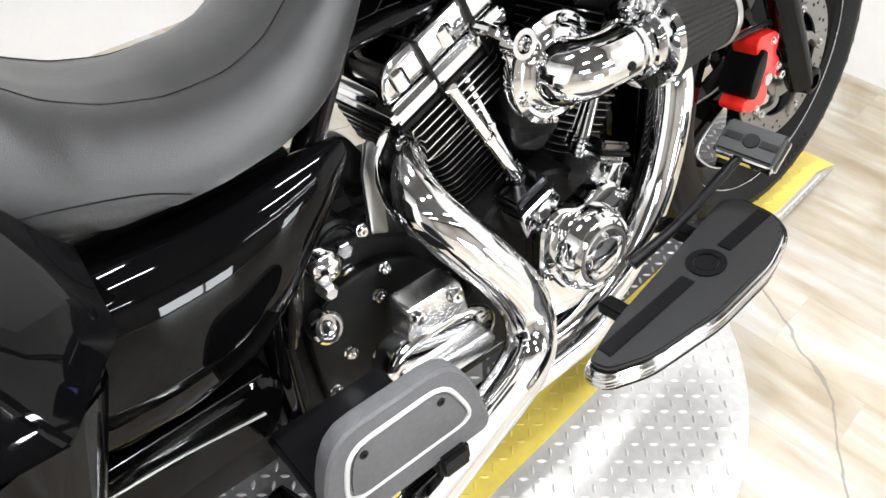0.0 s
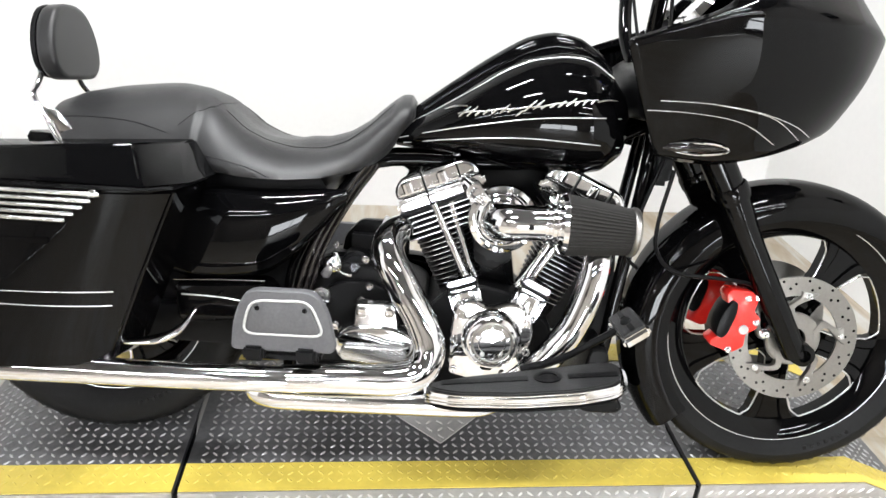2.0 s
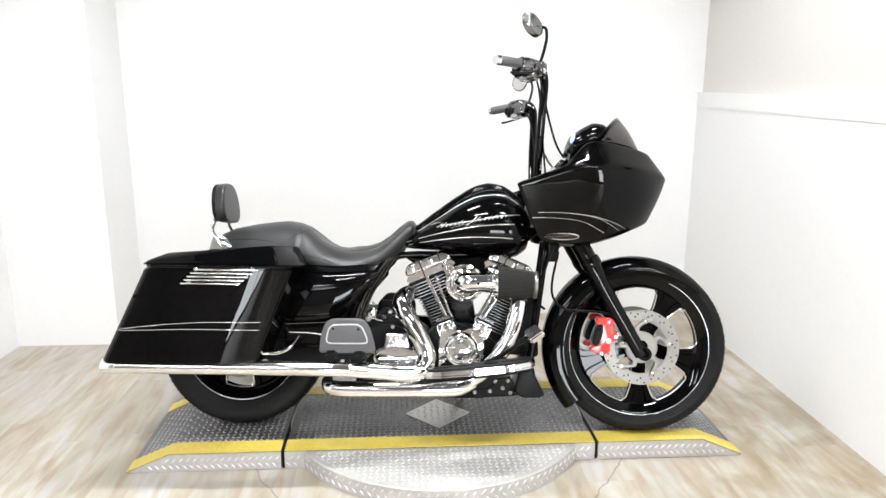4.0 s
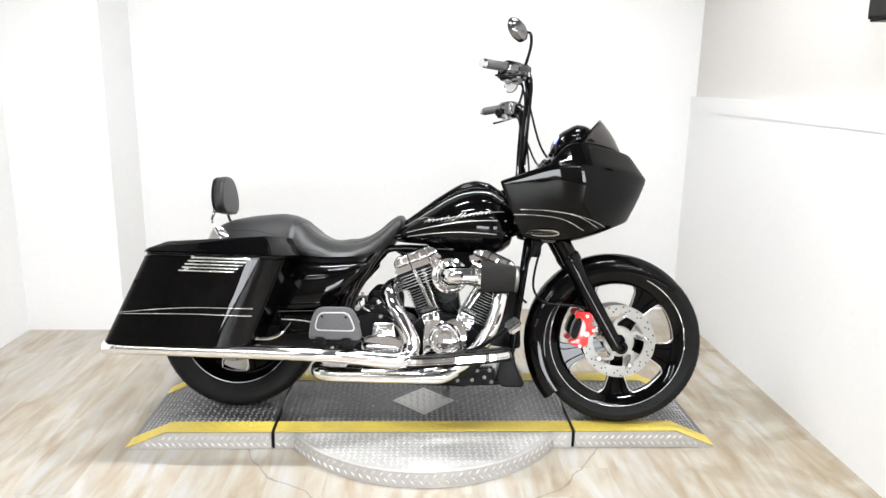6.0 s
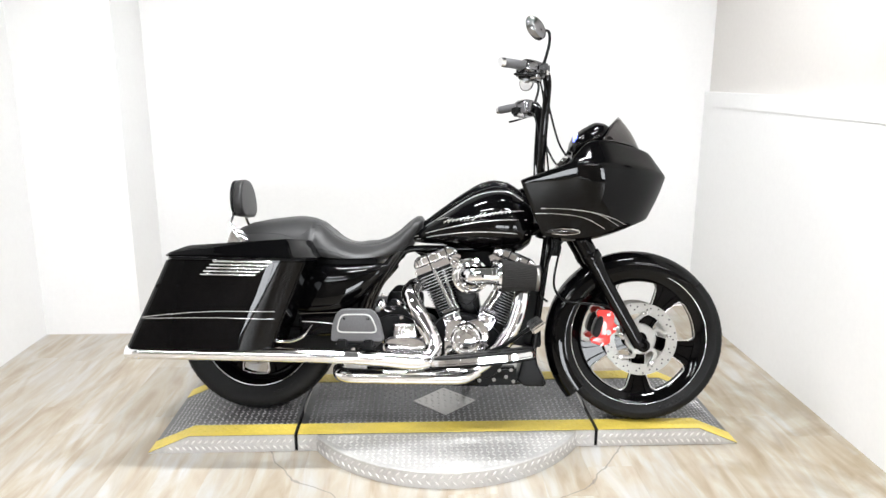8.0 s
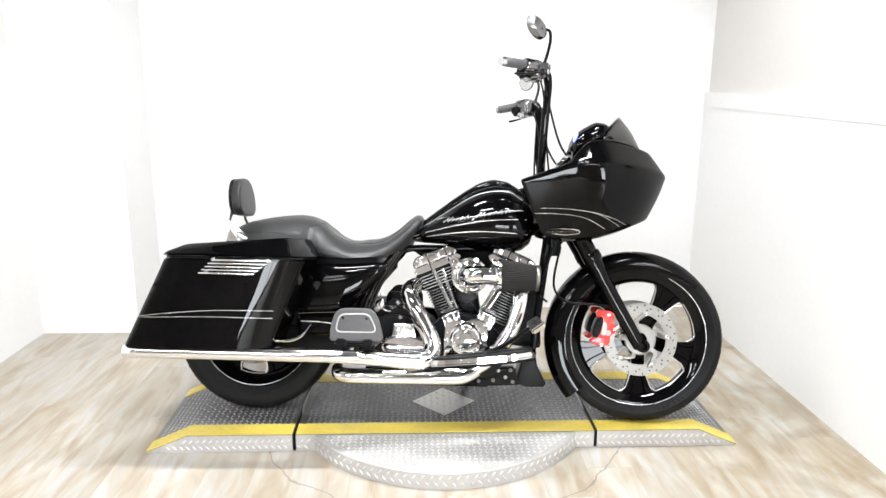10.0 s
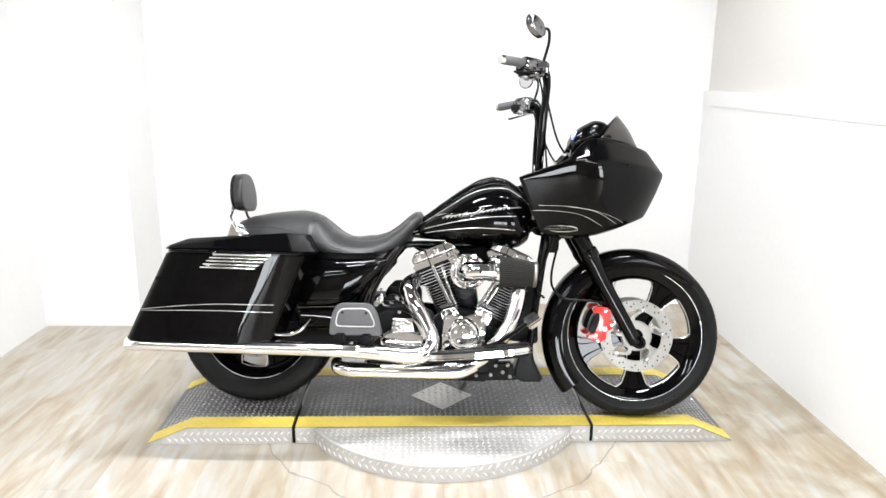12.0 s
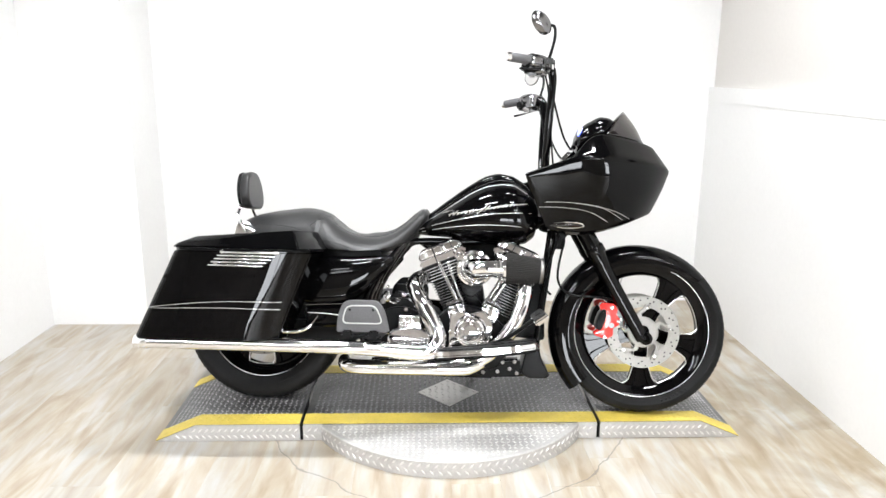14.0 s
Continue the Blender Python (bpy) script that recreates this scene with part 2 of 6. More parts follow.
def turn_to(d):
    return Vector(d).to_track_quat("Z", "Y").to_matrix().to_4x4()


def lathe(profile, centre, axis=(0, -1, 0), n=32, closed=False):
    """A solid of revolution: profile rows of (radius, height along the axis)."""
    m = Matrix.Translation(centre) @ turn_to(axis)
    rings = [[m @ Vector((max(r, 1e-4) * math.cos(a), max(r, 1e-4) * math.sin(a), h)) for a in np.linspace(0, 2 * math.pi, n, endpoint=False)] for r, h in profile]
    return skin(rings, not closed, closed)


def rounded(poly, r, k=4):
    """The corners of a flat polygon rounded off."""
    out = []
    for a, b, c in zip([poly[-1], *poly[:-1]], poly, [*poly[1:], poly[0]]):
        a, b, c = Vector(a), Vector(b), Vector(c)
        q = min(r, 0.45 * (a - b).length, 0.45 * (c - b).length)
        s, e = b + (a - b).normalized() * q, b + (c - b).normalized() * q
        out += [tuple(float((1 - t) ** 2) * s + float(2 * t * (1 - t)) * b + float(t * t) * e) for t in np.linspace(0, 1, k)]
    return out


def prism(poly, y0, y1, bevel=0.004, r=0.0, seg=2, m=None):
    """A plate: an x-z outline drawn out from y0 to y1, with soft edges."""
    pts = rounded(poly, r) if r else poly
    bm = skin([[Vector((x, y0, z)) for x, z in pts], [Vector((x, y1, z)) for x, z in pts]])
    bmesh.ops.recalc_face_normals(bm, faces=bm.faces)
    if bevel:
        rim = [e for e in bm.edges if abs(e.verts[0].co.y - e.verts[1].co.y) < 1e-6]
        bmesh.ops.bevel(bm, geom=rim, offset=bevel, segments=seg, affect="EDGES", profile=0.6)
    if m:
        bmesh.ops.transform(bm, matrix=m, verts=bm.verts)
    return bm


def rbox(c, s, bevel=0.004, seg=2, m=None):
    bm = bmesh.new()
    bmesh.ops.create_cube(bm, size=1, matrix=Matrix.Diagonal((*s, 1)))
    if bevel:
        bmesh.ops.bevel(bm, geom=bm.edges[:], offset=bevel, segments=seg, affect="EDGES")
    bmesh.ops.transform(bm, matrix=Matrix.Translation(c) @ (m or Matrix()), verts=bm.verts)
    return bm


def join(*bms):
    out = bmesh.new()
    for b in bms:
        me = bpy.data.meshes.new("tmp")
        b.to_mesh(me)
        b.free()
        out.from_mesh(me)
        bpy.data.meshes.remove(me)
    return out


def bolt(c, r=0.008, h=0.008, axis=(0, -1, 0)):
    return lathe([(r * 1.25, 0), (r * 1.25, h * 0.3), (r, h * 0.35), (r, h * 0.85), (r * 0.8, h), (r * 0.45, h), (r * 0.4, h * 0.6)], c, axis, 12)


class Body:
    """A drawn-out body along x: rows of x, top, bottom, half width, roundness, height of the widest line (0 to 1)."""

    def __init__(self, rows, n=36):
        self.rows, self.n = rows, n
        self.x = [r[0] for r in rows]

    def at(self, x, a):
        top, low, hw, e, mid = (float(np.interp(x, self.x, [r[i] for r in self.rows])) for i in range(1, 6))
        zc = low + (top - low) * mid
        c, s = math.cos(a), math.sin(a)
        y = hw * math.copysign(abs(c) ** (2 / e), c)
        z = zc + (top - zc if s > 0 else zc - low) * math.copysign(abs(s) ** (2 / e), s)
        return Vector((x, y, z))

    def mesh(self, steps=4):
        xs = []
        for a, b in zip(self.x, self.x[1:]):
            xs += [a + (b - a) * k / steps for k in range(steps)]
        xs.append(self.x[-1])
        bm = skin([[self.at(x, a) for a in np.linspace(0, 2 * math.pi, self.n, endpoint=False)] for x in xs])
        inner = [v for v in bm.verts if self.x[0] < v.co.x < self.x[-1]]
        for _ in range(3):
            bmesh.ops.smooth_vert(bm, verts=inner, factor=0.5, use_axis_x=False, use_axis_y=True, use_axis_z=True)
        return bm

    def side(self, x, z):
        """The angle on the near side at which the body has that height."""
        grid = np.linspace(0.5 * math.pi, 1.5 * math.pi, 200)
        return min(grid, key=lambda a: abs(self.at(x, a).z - z))


# ---- the room ----
def slab(name, x0, x1, y0, y1, z0, z1, mt, label, category="wall", bevel=0.0):
    bm = rbox(((x0 + x1) / 2, (y0 + y1) / 2, (z0 + z1) / 2), (x1 - x0, y1 - y0, z1 - z0), bevel)
    return tagged(part(name, bm, mt), label, category, kind="structure")


XL, XR, YB, YP, PX = -2.30, 1.68, 1.53, 1.10, -1.745
HX0, HX1, HY = -5.5, 5.5, -8.0
slab("wall_back", PX, XR + 0.28, YB, YB + 0.12, 0, CEIL, WHITE, "plain white painted back wall of the photo bay")
slab("wall_pier", XL, PX, YP, YB + 0.12, 0, CEIL, WHITE, "white painted wall stepping forward in the bay")
slab("wall_left", XL - 0.12, XL, -1.6, YB + 0.12, 0, CEIL, WHITE, "white painted side wall of the photo bay")
slab("wall_right_low", XR, XR + 0.28, -3.1, YB, 0, 1.305, WHITE, "white low side wall with a capped ledge")
bm = rbox((XR + 0.0125, (YB - 3.1) / 2, 1.3495), (0.031, YB + 3.1, 0.089), 0.002)
tagged(part("trim_ledge", bm, WHITE), "white painted ledge capping the low wall", "ledge", kind="structure")
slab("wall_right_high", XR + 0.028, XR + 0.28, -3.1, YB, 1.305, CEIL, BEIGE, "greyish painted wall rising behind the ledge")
slab("wall_hall_left", HX0 - 0.12, HX0, HY, -1.6, 0, CEIL, HALL, "dim brown wall of the showroom")
WX0, WX1, WZ0, WZ1 = -1.3, 1.1, 0.06, 1.2
slab("wall_hall_right", HX1, HX1 + 0.12, HY, -2.98, 0, CEIL, HALL, "dim painted wall of the showroom")
slab("wall_hall_far_left", HX0, WX0, HY - 0.12, HY, 0, CEIL, HALL, "dim painted end wall of the showroom")
DX0, DX1, DZ0, DZ1 = 3.0, 4.3, 0.06, 1.55
slab("wall_hall_far_middle", WX1, DX0, HY - 0.12, HY, 0, CEIL, HALL, "dim painted end wall of the showroom")
slab("wall_hall_far_right", DX1, HX1, HY - 0.12, HY, 0, CEIL, HALL, "dim painted end wall of the showroom")
slab("wall_hall_door_sill", DX0, DX1, HY - 0.12, HY, 0, DZ0, HALL, "threshold under the glass shop door")
slab("wall_hall_door_head", DX0, DX1, HY - 0.12, HY, DZ1, CEIL, HALL, "wall over the glass shop door")
slab("wall_hall_far_sill", WX0, WX1, HY - 0.12, HY, 0, WZ0, HALL, "wall under the shop window")
slab("wall_hall_far_head", WX0, WX1, HY - 0.12, HY, WZ1, CEIL, HALL, "wall over the shop window")
win = base("window_1", pose(0, HY - 0.06, 0), "low wide shop window with daylight behind", "window", kind="structure")
for x in (WX0 + 0.03, (WX0 + WX1) / 2, WX1 - 0.03):
    part("window_frame", rbox((x, 0, (WZ0 + WZ1) / 2), (0.06, 0.07, WZ1 - WZ0), 0.006), SATIN, win)
for z in (WZ0 + 0.03, WZ1 - 0.03):
    part("window_frame", rbox(((WX0 + WX1) / 2, 0, z), (WX1 - WX0, 0.06, 0.06), 0.006), SATIN, win)
shop_door = base("door_1", pose(0, HY - 0.06, 0), "glazed shop door with daylight behind", "door", kind="structure")
for x in (DX0 + 0.04, DX1 - 0.04):
    part("door_frame", rbox((x, 0, (DZ0 + DZ1) / 2), (0.08, 0.07, DZ1 - DZ0), 0.006), SATIN, shop_door)
for z, h in ((DZ0 + 0.06, 0.12), (0.82, 0.12), (DZ1 - 0.05, 0.10)):
    part("door_rail", rbox(((DX0 + DX1) / 2, 0, z), (DX1 - DX0, 0.06, h), 0.006), SATIN, shop_door)
slab("wall_hall_near_left", HX0, XL - 0.12, -1.6, -1.48, 0, CEIL, HALL, "dim brown wall beside the photo bay")
slab("wall_hall_near_right", XR + 0.28, HX1, -3.1, -2.98, 0, CEIL, HALL, "dim brown wall beside the photo bay")
slab("ceiling", HX0 - 0.12, HX1 + 0.12, HY - 0.12, YB + 0.12, CEIL, CEIL + 0.1, CEILING, "unseen showroom ceiling, kept dark for the black paint's reflections", "ceiling")
floor = slab("floor", HX0, HX1, HY, YB + 0.12, -0.12, -0.004, GROUT, "pale wood-look vinyl board floor", "floor")


def ceiling_lamp():
    t = base("ceiling_lamp", pose(0, 0, CEIL), "white linear ceiling lamp with a frosted cover, lit", "ceiling lamp", group="ceiling lamps of the photo bay")
    part("housing", rbox((0, 0, -0.022), (0.70, 0.18, 0.04), 0.008), WHITE, t)
    part("diffuser", rbox((0, 0, -0.046), (0.62, 0.12, 0.012), 0.004), DIFFUSER, t, "glowing white diffuser")
    return t


# added fill: a batten out of view that lights hall and foreground floor
def batten_lamp():
    t = base("batten_lamp", pose(0, 0, CEIL), "white twin-tube batten lamp, lit, added out of view as fill", "ceiling lamp", group="batten lamps of the showroom")
    part("housing", rbox((0, 0, -0.02), (2.44, 0.16, 0.04), 0.006), WHITE, t)
    for y in (-0.05, 0.05):
        part("lamp_tube", tube([(-1.18, y, -0.055), (1.18, y, -0.055)], 0.013, 12, 1), DIFFUSER, t, "glowing white tube")
    return t


lamp_thing = ceiling_lamp()
for i, (x, y) in enumerate(LAMPS):
    if i:
        copy_thing(lamp_thing, pose(x, y, CEIL))
    else:
        lamp_thing.matrix_world = pose(x, y, CEIL)
    d = bpy.data.lights.new("bay_light", "AREA")
    d.shape, d.size, d.size_y, d.energy, d.color = "RECTANGLE", 0.62, 0.12, LAMP_W, (0.97, 0.985, 1.0)
    d.spread = radians(140)
    new("bay_light", d).matrix_world = pose(x, y, CEIL - 0.06)
batten = batten_lamp()
for i, (x, y) in enumerate(HALL_FILL_LAMPS):
    if i:
        copy_thing(batten, pose(x, y, CEIL))
    else:
        batten.matrix_world = pose(x, y, CEIL)
    d = bpy.data.lights.new("hall_fill", "AREA")
    d.shape, d.size, d.size_y, d.energy, d.color = "RECTANGLE", 2.3, 0.10, HALL_FILL_W, (0.96, 0.98, 1.0)
    new("hall_fill", d).matrix_world = pose(x, y, CEIL - 0.075)

# ---- the turntable stand ----
P, HALF, END, FLAT, GAP, DISC_Y = 0.073, 0.30, 1.205, 1.04, 0.612, 0.02


def lugs(inside, z, pitch=0.0232, size=(0.0190, 0.0062), h=0.0028, area=(-1.3, 1.3, -0.7, 0.7)):
    """Raised treads, laid crosswise in turn; inside tells whether a place gets one, z its height."""
    verts, faces = [], []
    nx, ny = int((area[1] - area[0]) / pitch), int((area[3] - area[2]) / pitch)
    for i in range(nx):
        for j in range(ny):
            x, y = area[0] + (i + 0.5) * pitch, area[2] + (j + 0.5) * pitch
            if not inside(x, y):
                continue
            a = radians(45 if (i + j) % 2 else -45)
            c, s, k = math.cos(a), math.sin(a), len(verts)
            for u, v, w in ((-1, 0, 0), (-0.35, -1, 0), (0.35, -1, 0), (1, 0, 0), (0.35, 1, 0), (-0.35, 1, 0), (-0.55, 0, 1), (0.55, 0, 1)):
                px, py = u * size[0] / 2, v * size[1] / 2
                qx, qy = x + c * px - s * py, y + s * px + c * py
                verts.append((qx, qy, z(qx, qy) + w * h))
            faces += [[k + q for q in f] for f in ((0, 1, 6), (1, 2, 7, 6), (2, 3, 7), (3, 4, 7), (4, 5, 6, 7), (5, 0, 6))]
    me = bpy.data.meshes.new("tread")
    me.from_pydata(verts, [], faces)
    return me


def flat_mesh(me, mt):
    me.materials.append(mt)
    return me


def deck_z(x, y=0):
    return P if abs(x) <= FLAT else P * (END - abs(x)) / (END - FLAT) + 0.003 * (abs(x) - FLAT) / (END - FLAT)


stand = base("motorcycle_turntable", pose(0, -DISC_Y, 0), "grey steel tread-plate display turntable with yellow edges", "turntable")
DISC = 0.62
disc = part("disc", lathe([(0.01, 0.0005), (DISC, 0.0005), (DISC, P - 0.008), (DISC - 0.004, P - 0.004), (0.01, P - 0.004)], (0, DISC_Y, 0), (0, 0, 1), 96), BRIGHT, stand, "bright worn tread-plate disc")
tagged(part("tread", flat_mesh(lugs(lambda x, y: x * x + (y - DISC_Y) ** 2 < (DISC - 0.02) ** 2 and abs(y) > HALF + 0.012, lambda x, y: P - 0.004, h=0.0032), LUG), None, disc), kind="stuff")
# treads round the disc's rim
rim_me = bpy.data.meshes.new("rim_tread")
rv, rf = [], []
for i in range(118):
    a = 2 * math.pi * i / 118
    for row in (0, 1):
        aa, zz, t = a + row * math.pi / 118, 0.022 + 0.026 * row, 1 if row else -1
        k = len(rv)
        for u, v, w in ((-1, 0, 0), (0, -1, 0), (1, 0, 0), (0, 1, 0), (-0.4, 0, 1), (0.4, 0, 1)):
            du, dv = 0.009 * (u - t * v * 0.3), 0.009 * (u * t + v * 0.35)
            r = DISC + 0.0032 * w
            rv.append((r * math.cos(aa + du / DISC), DISC_Y + r * math.sin(aa + du / DISC), zz + dv))
        rf += [[k + q for q in f] for f in ((0, 1, 4), (1, 5, 4), (1, 2, 5), (2, 3, 5), (3, 4, 5), (3, 0, 4))]
rim_me.from_pydata(rv, [], rf)
tagged(part("rim_tread", flat_mesh(rim_me, LUG), None, disc), kind="stuff")


def deck(name, x0, x1):
    """One section of the deck: a bent plate with yellow strips along both edges and tread-plate skirts."""
    xs = sorted({x0, x1, *[v for v in (-FLAT, FLAT) if x0 < v < x1]})
    bm = skin([[Vector((x, -HALF + 0.002, 0.002)), Vector((x, HALF - 0.002, 0.002)), Vector((x, HALF - 0.002, deck_z(x) - 0.0)), Vector((x, -HALF + 0.002, deck_z(x) - 0.0))] for x in xs])
    ob = part(name, bm, PLATE, stand, "dark grey tread-plate deck section")
    for s in (-1, 1):
        y0, y1 = s * (HALF - 0.088), s * HALF
        yel = skin([[Vector((x, min(y0, y1), deck_z(x) + 0.0005)), Vector((x, max(y0, y1), deck_z(x) + 0.0005)), Vector((x, max(y0, y1), deck_z(x) + 0.003)), Vector((x, min(y0, y1), deck_z(x) + 0.003))] for x in xs])
        strip = part("edge_strip", yel, YELLOW, ob, "worn yellow painted edge strip")
        spans = [(x0, x1)] if x0 * x1 > 0 else [(x0, -0.527), (0.527, x1)]
        for a, b in spans:
            ks = sorted({a, b, *[v for v in (-FLAT, FLAT) if a < v < b]})
            sk = skin([[Vector((x, s * (HALF - 0.001), 0.0015)), Vector((x, s * (HALF + 0.003), 0.0015)), Vector((x, s * (HALF + 0.003), deck_z(x) - 0.002)), Vector((x, s * (HALF - 0.001), deck_z(x) - 0.002))] for x in ks])
            part("skirt", sk, BRIGHT, ob, "bright tread-plate skirt")
            sv, sf = [], []
            n = int((b - a) / 0.026)
            for i in range(n):
                for row in (0, 1):
                    x, z = a + (i + 0.5 + 0.5 * row) * 0.026, 0.02 + 0.028 * row
                    if z + 0.012 > deck_z(x) or x + 0.012 > b:
                        continue
                    t, k = (1 if row else -1), len(sv)
                    for u, v, w in ((-1, 0, 0), (0, -1, 0), (1, 0, 0), (0, 1, 0), (-0.4, 0, 1), (0.4, 0, 1)):
                        sv.append((x + 0.009 * (u - t * v * 0.3), s * (HALF + 0.003 + 0.003 * w), z + 0.009 * (u * t + v * 0.35)))
                    sf += [[k + q for q in f] for f in ((0, 1, 4), (1, 5, 4), (1, 2, 5), (2, 3, 5), (3, 4, 5), (3, 0, 4))]
            sm = bpy.data.meshes.new("skirt_tread")
            sm.from_pydata(sv, [], sf)
            tagged(part("skirt_tread", flat_mesh(sm, LUG), None, ob), kind="stuff")
        tagged(part("edge_tread", flat_mesh(lugs(lambda x, y: x0 + 0.012 < x < x1 - 0.012 and HALF - 0.078 < s * y < HALF - 0.008, lambda x, y: deck_z(x) + 0.003, h=0.0015), YELLOW), None, ob), kind="stuff")
    tagged(part("tread", flat_mesh(lugs(lambda x, y: x0 + 0.014 < x < x1 - 0.014 and abs(y) < HALF - 0.098 and abs(x) + abs(y + 0.012) > 0.153, lambda x, y: deck_z(x)), TREAD), None, ob), kind="stuff")
    return ob


deck("deck", -END, -GAP - 0.007)
deck("deck", -GAP + 0.007, GAP - 0.007)
deck("deck", GAP + 0.007, END)
for s in (-1, 1):
    part("joint_seal", rbox((s * GAP, 0, P / 2 - 0.004), (0.010, 2 * HALF - 0.004, P - 0.012), 0.001), SATIN, stand, "black rubber joint seal")
dm = skin([[Vector((x, y, z)) for x, y in ((-0.138, -0.012), (0, -0.150), (0.138, -0.012), (0, 0.126))] for z in (P + 0.0006, P + 0.004)])
emblem = part("diamond_plate", dm, LUG, stand, "bright steel diamond-shaped inlay plate")
tagged(part("tread", flat_mesh(lugs(lambda x, y: abs(x) + abs(y + 0.012) < 0.121, lambda x, y: P + 0.004, pitch=0.028, size=(0.022, 0.006)), LUG), None, emblem), kind="stuff")

from mathutils.bvhtree import BVHTree

# ---- the motorcycle: x ahead, y to its left, z up from the tyres' contact ----
bike = base("motorcycle", pose(0, -0.140, P + 0.003, -13, 0, -6), "black touring motorcycle with chrome engine, tall bars and hard saddlebags", "motorcycle")


def wheel(name, c, R, half, rim_r, face, spokes, first, label):
    """A cast wheel: hub root with tyre, rim, hub and spokes."""
    cx, cz = c
    w = part(name, lathe([(rim_r, -half * 0.62), (rim_r + 0.012, -half * 0.66), (rim_r + 0.012, -half * 0.56), (rim_r - 0.02, -half * 0.3), (rim_r - 0.024, 0), (rim_r - 0.02, half * 0.3), (rim_r + 0.012, half * 0.56), (rim_r + 0.012, half * 0.66), (rim_r, half * 0.62), (rim_r - 0.012, half * 0.5), (rim_r - 0.032, half * 0.36), (rim_r - 0.037, half * 0.30), (rim_r - 0.037, -half * 0.30), (rim_r - 0.032, -half * 0.36), (rim_r - 0.016, -half * 0.5)], (cx, 0, cz), (0, 1, 0), 72, closed=True), PAINT, bike, label)
    rt = R - rim_r
    ring = [(rim_r + 0.004, half * 0.60), (rim_r + 0.3 * rt, half * 0.86), (rim_r + 0.52 * rt, half), (rim_r + 0.76 * rt, half * 0.96), (rim_r + 0.90 * rt, half * 0.82), (rim_r + 0.98 * rt, half * 0.55), (R, 0)]
    ring = ring + [(r, -h) for r, h in ring[-2::-1]] + [(rim_r + 0.004, -half * 0.3), (rim_r + 0.004, half * 0.3)]
    part("tyre", lathe(ring, (cx, 0, cz), (0, 1, 0), 96, closed=True), RUBBER, w, "black road tyre with a worn grooved tread")
    gv, gf = [], []
    for i in range(46):
        for s in (-1, 1):
            a0, k = 2 * math.pi * (i + 0.25 * s) / 46, len(gv)
            for u, (rr, hh) in enumerate(((0.993, 0.30), (0.975, 0.57), (0.90, 0.82), (0.76, 0.96))):
                r, h = rim_r + rt * rr + 0.0022, s * half * hh * 1.012
                for d in (-1, 1):
                    a = a0 + s * 0.05 * u + d * 0.011
                    gv.append((cx + r * math.cos(a), h, cz + r * math.sin(a)))
            gf += [[k + 2 * q, k + 2 * q + 1, k + 2 * q + 3, k + 2 * q + 2] for q in range(3)]
    gm = bpy.data.meshes.new("tread_groove")
    gm.from_pydata(gv, [], gf)
    tagged(part("tread_groove", flat_mesh(gm, SATIN), None, w), kind="stuff")
    for k in range(7):
        a, r = radians(-52 - 3.4 * k), rim_r + 0.40 * rt
        o = Vector((cx + r * math.cos(a), -half * 0.925, cz + r * math.sin(a)))
        part("sidewall_mark", rbox(o, (0.009, 0.004, 0.013), 0.001, 1, Matrix.Rotation(-a - math.pi / 2, 4, "Y")), RUBBER, w)
    # the gloss rim's edge highlight, built as a thin bright metal ring
    part("rim_glint", lathe([(rim_r + 0.0052, half * 0.678), (rim_r + 0.0070, half * 0.686), (rim_r + 0.0070, half * 0.672), (rim_r + 0.0052, half * 0.66)], (cx, 0, cz), (0, -1, 0), 96, closed=True), MACHINED, w, "thin bright ring imitating the highlight on the rim edge")
    part("hub", lathe([(0.01, -0.06), (0.045, -0.06), (0.052, -0.03), (0.052, 0.03), (0.045, 0.06), (0.01, 0.06)], (cx, 0, cz), (0, 1, 0), 32), PAINT, w)
    for i in range(spokes):
        a = radians(first + 360 / spokes * i)
        d, q = Vector((math.cos(a), 0, math.sin(a))), Vector((-math.sin(a), 0, math.cos(a)))
        rings = []
        for t, hw, hy in ((0.03, 0.036, face * 1.15), (0.07, 0.029, face * 1.1), (0.12, 0.029, face), (rim_r - 0.115, 0.033, face * 0.92), (rim_r - 0.082, 0.043, face * 0.9), (rim_r - 0.058, 0.052, face * 0.88), (rim_r - 0.044, 0.063, face * 0.87), (rim_r - 0.034, 0.088, face * 0.86), (rim_r - 0.026, 0.092, face * 0.84)):
            o = Vector((cx, 0, cz)) + d * t
            rings.append([o + q * u * hw + Vector((0, v * hy, 0)) for u, v in ((-0.93, -1), (-0.52, -1), (-0.42, -0.74), (0.42, -0.74), (0.52, -1), (0.93, -1), (1, -0.80), (1, 0.80), (0.93, 1), (-0.93, 1), (-1, 0.80), (-1, -0.80))])
        bm = skin(rings)
        bm.faces.ensure_lookup_table()
        for f in bm.faces:
            n = f.normal
            mid = sum(((v.co - Vector((cx, 0, cz))).dot(q) for v in f.verts)) / len(f.verts)
            wide = max(abs((v.co - Vector((cx, 0, cz))).dot(q)) for v in f.verts)
            if len(f.verts) == 4 and 0.15 < abs(n.normalized().y) < 0.985 and abs(mid) > 0.9 * wide:
                f.material_index = 1
        part("spoke", bm, [PAINT, MACHINED], w, "black spoke with bright machined edges", sharp=20)
        # the bright machined edge round the window that follows this spoke
        half_at = ((0.075, 0.029), (0.12, 0.029), (rim_r - 0.115, 0.033), (rim_r - 0.082, 0.043), (rim_r - 0.058, 0.052), (rim_r - 0.046, 0.064))
        gap, edge = 2 * math.pi / spokes, []
        for t, hw in half_at:
            edge.append((t, a + math.asin(min(0.9, hw / t))))
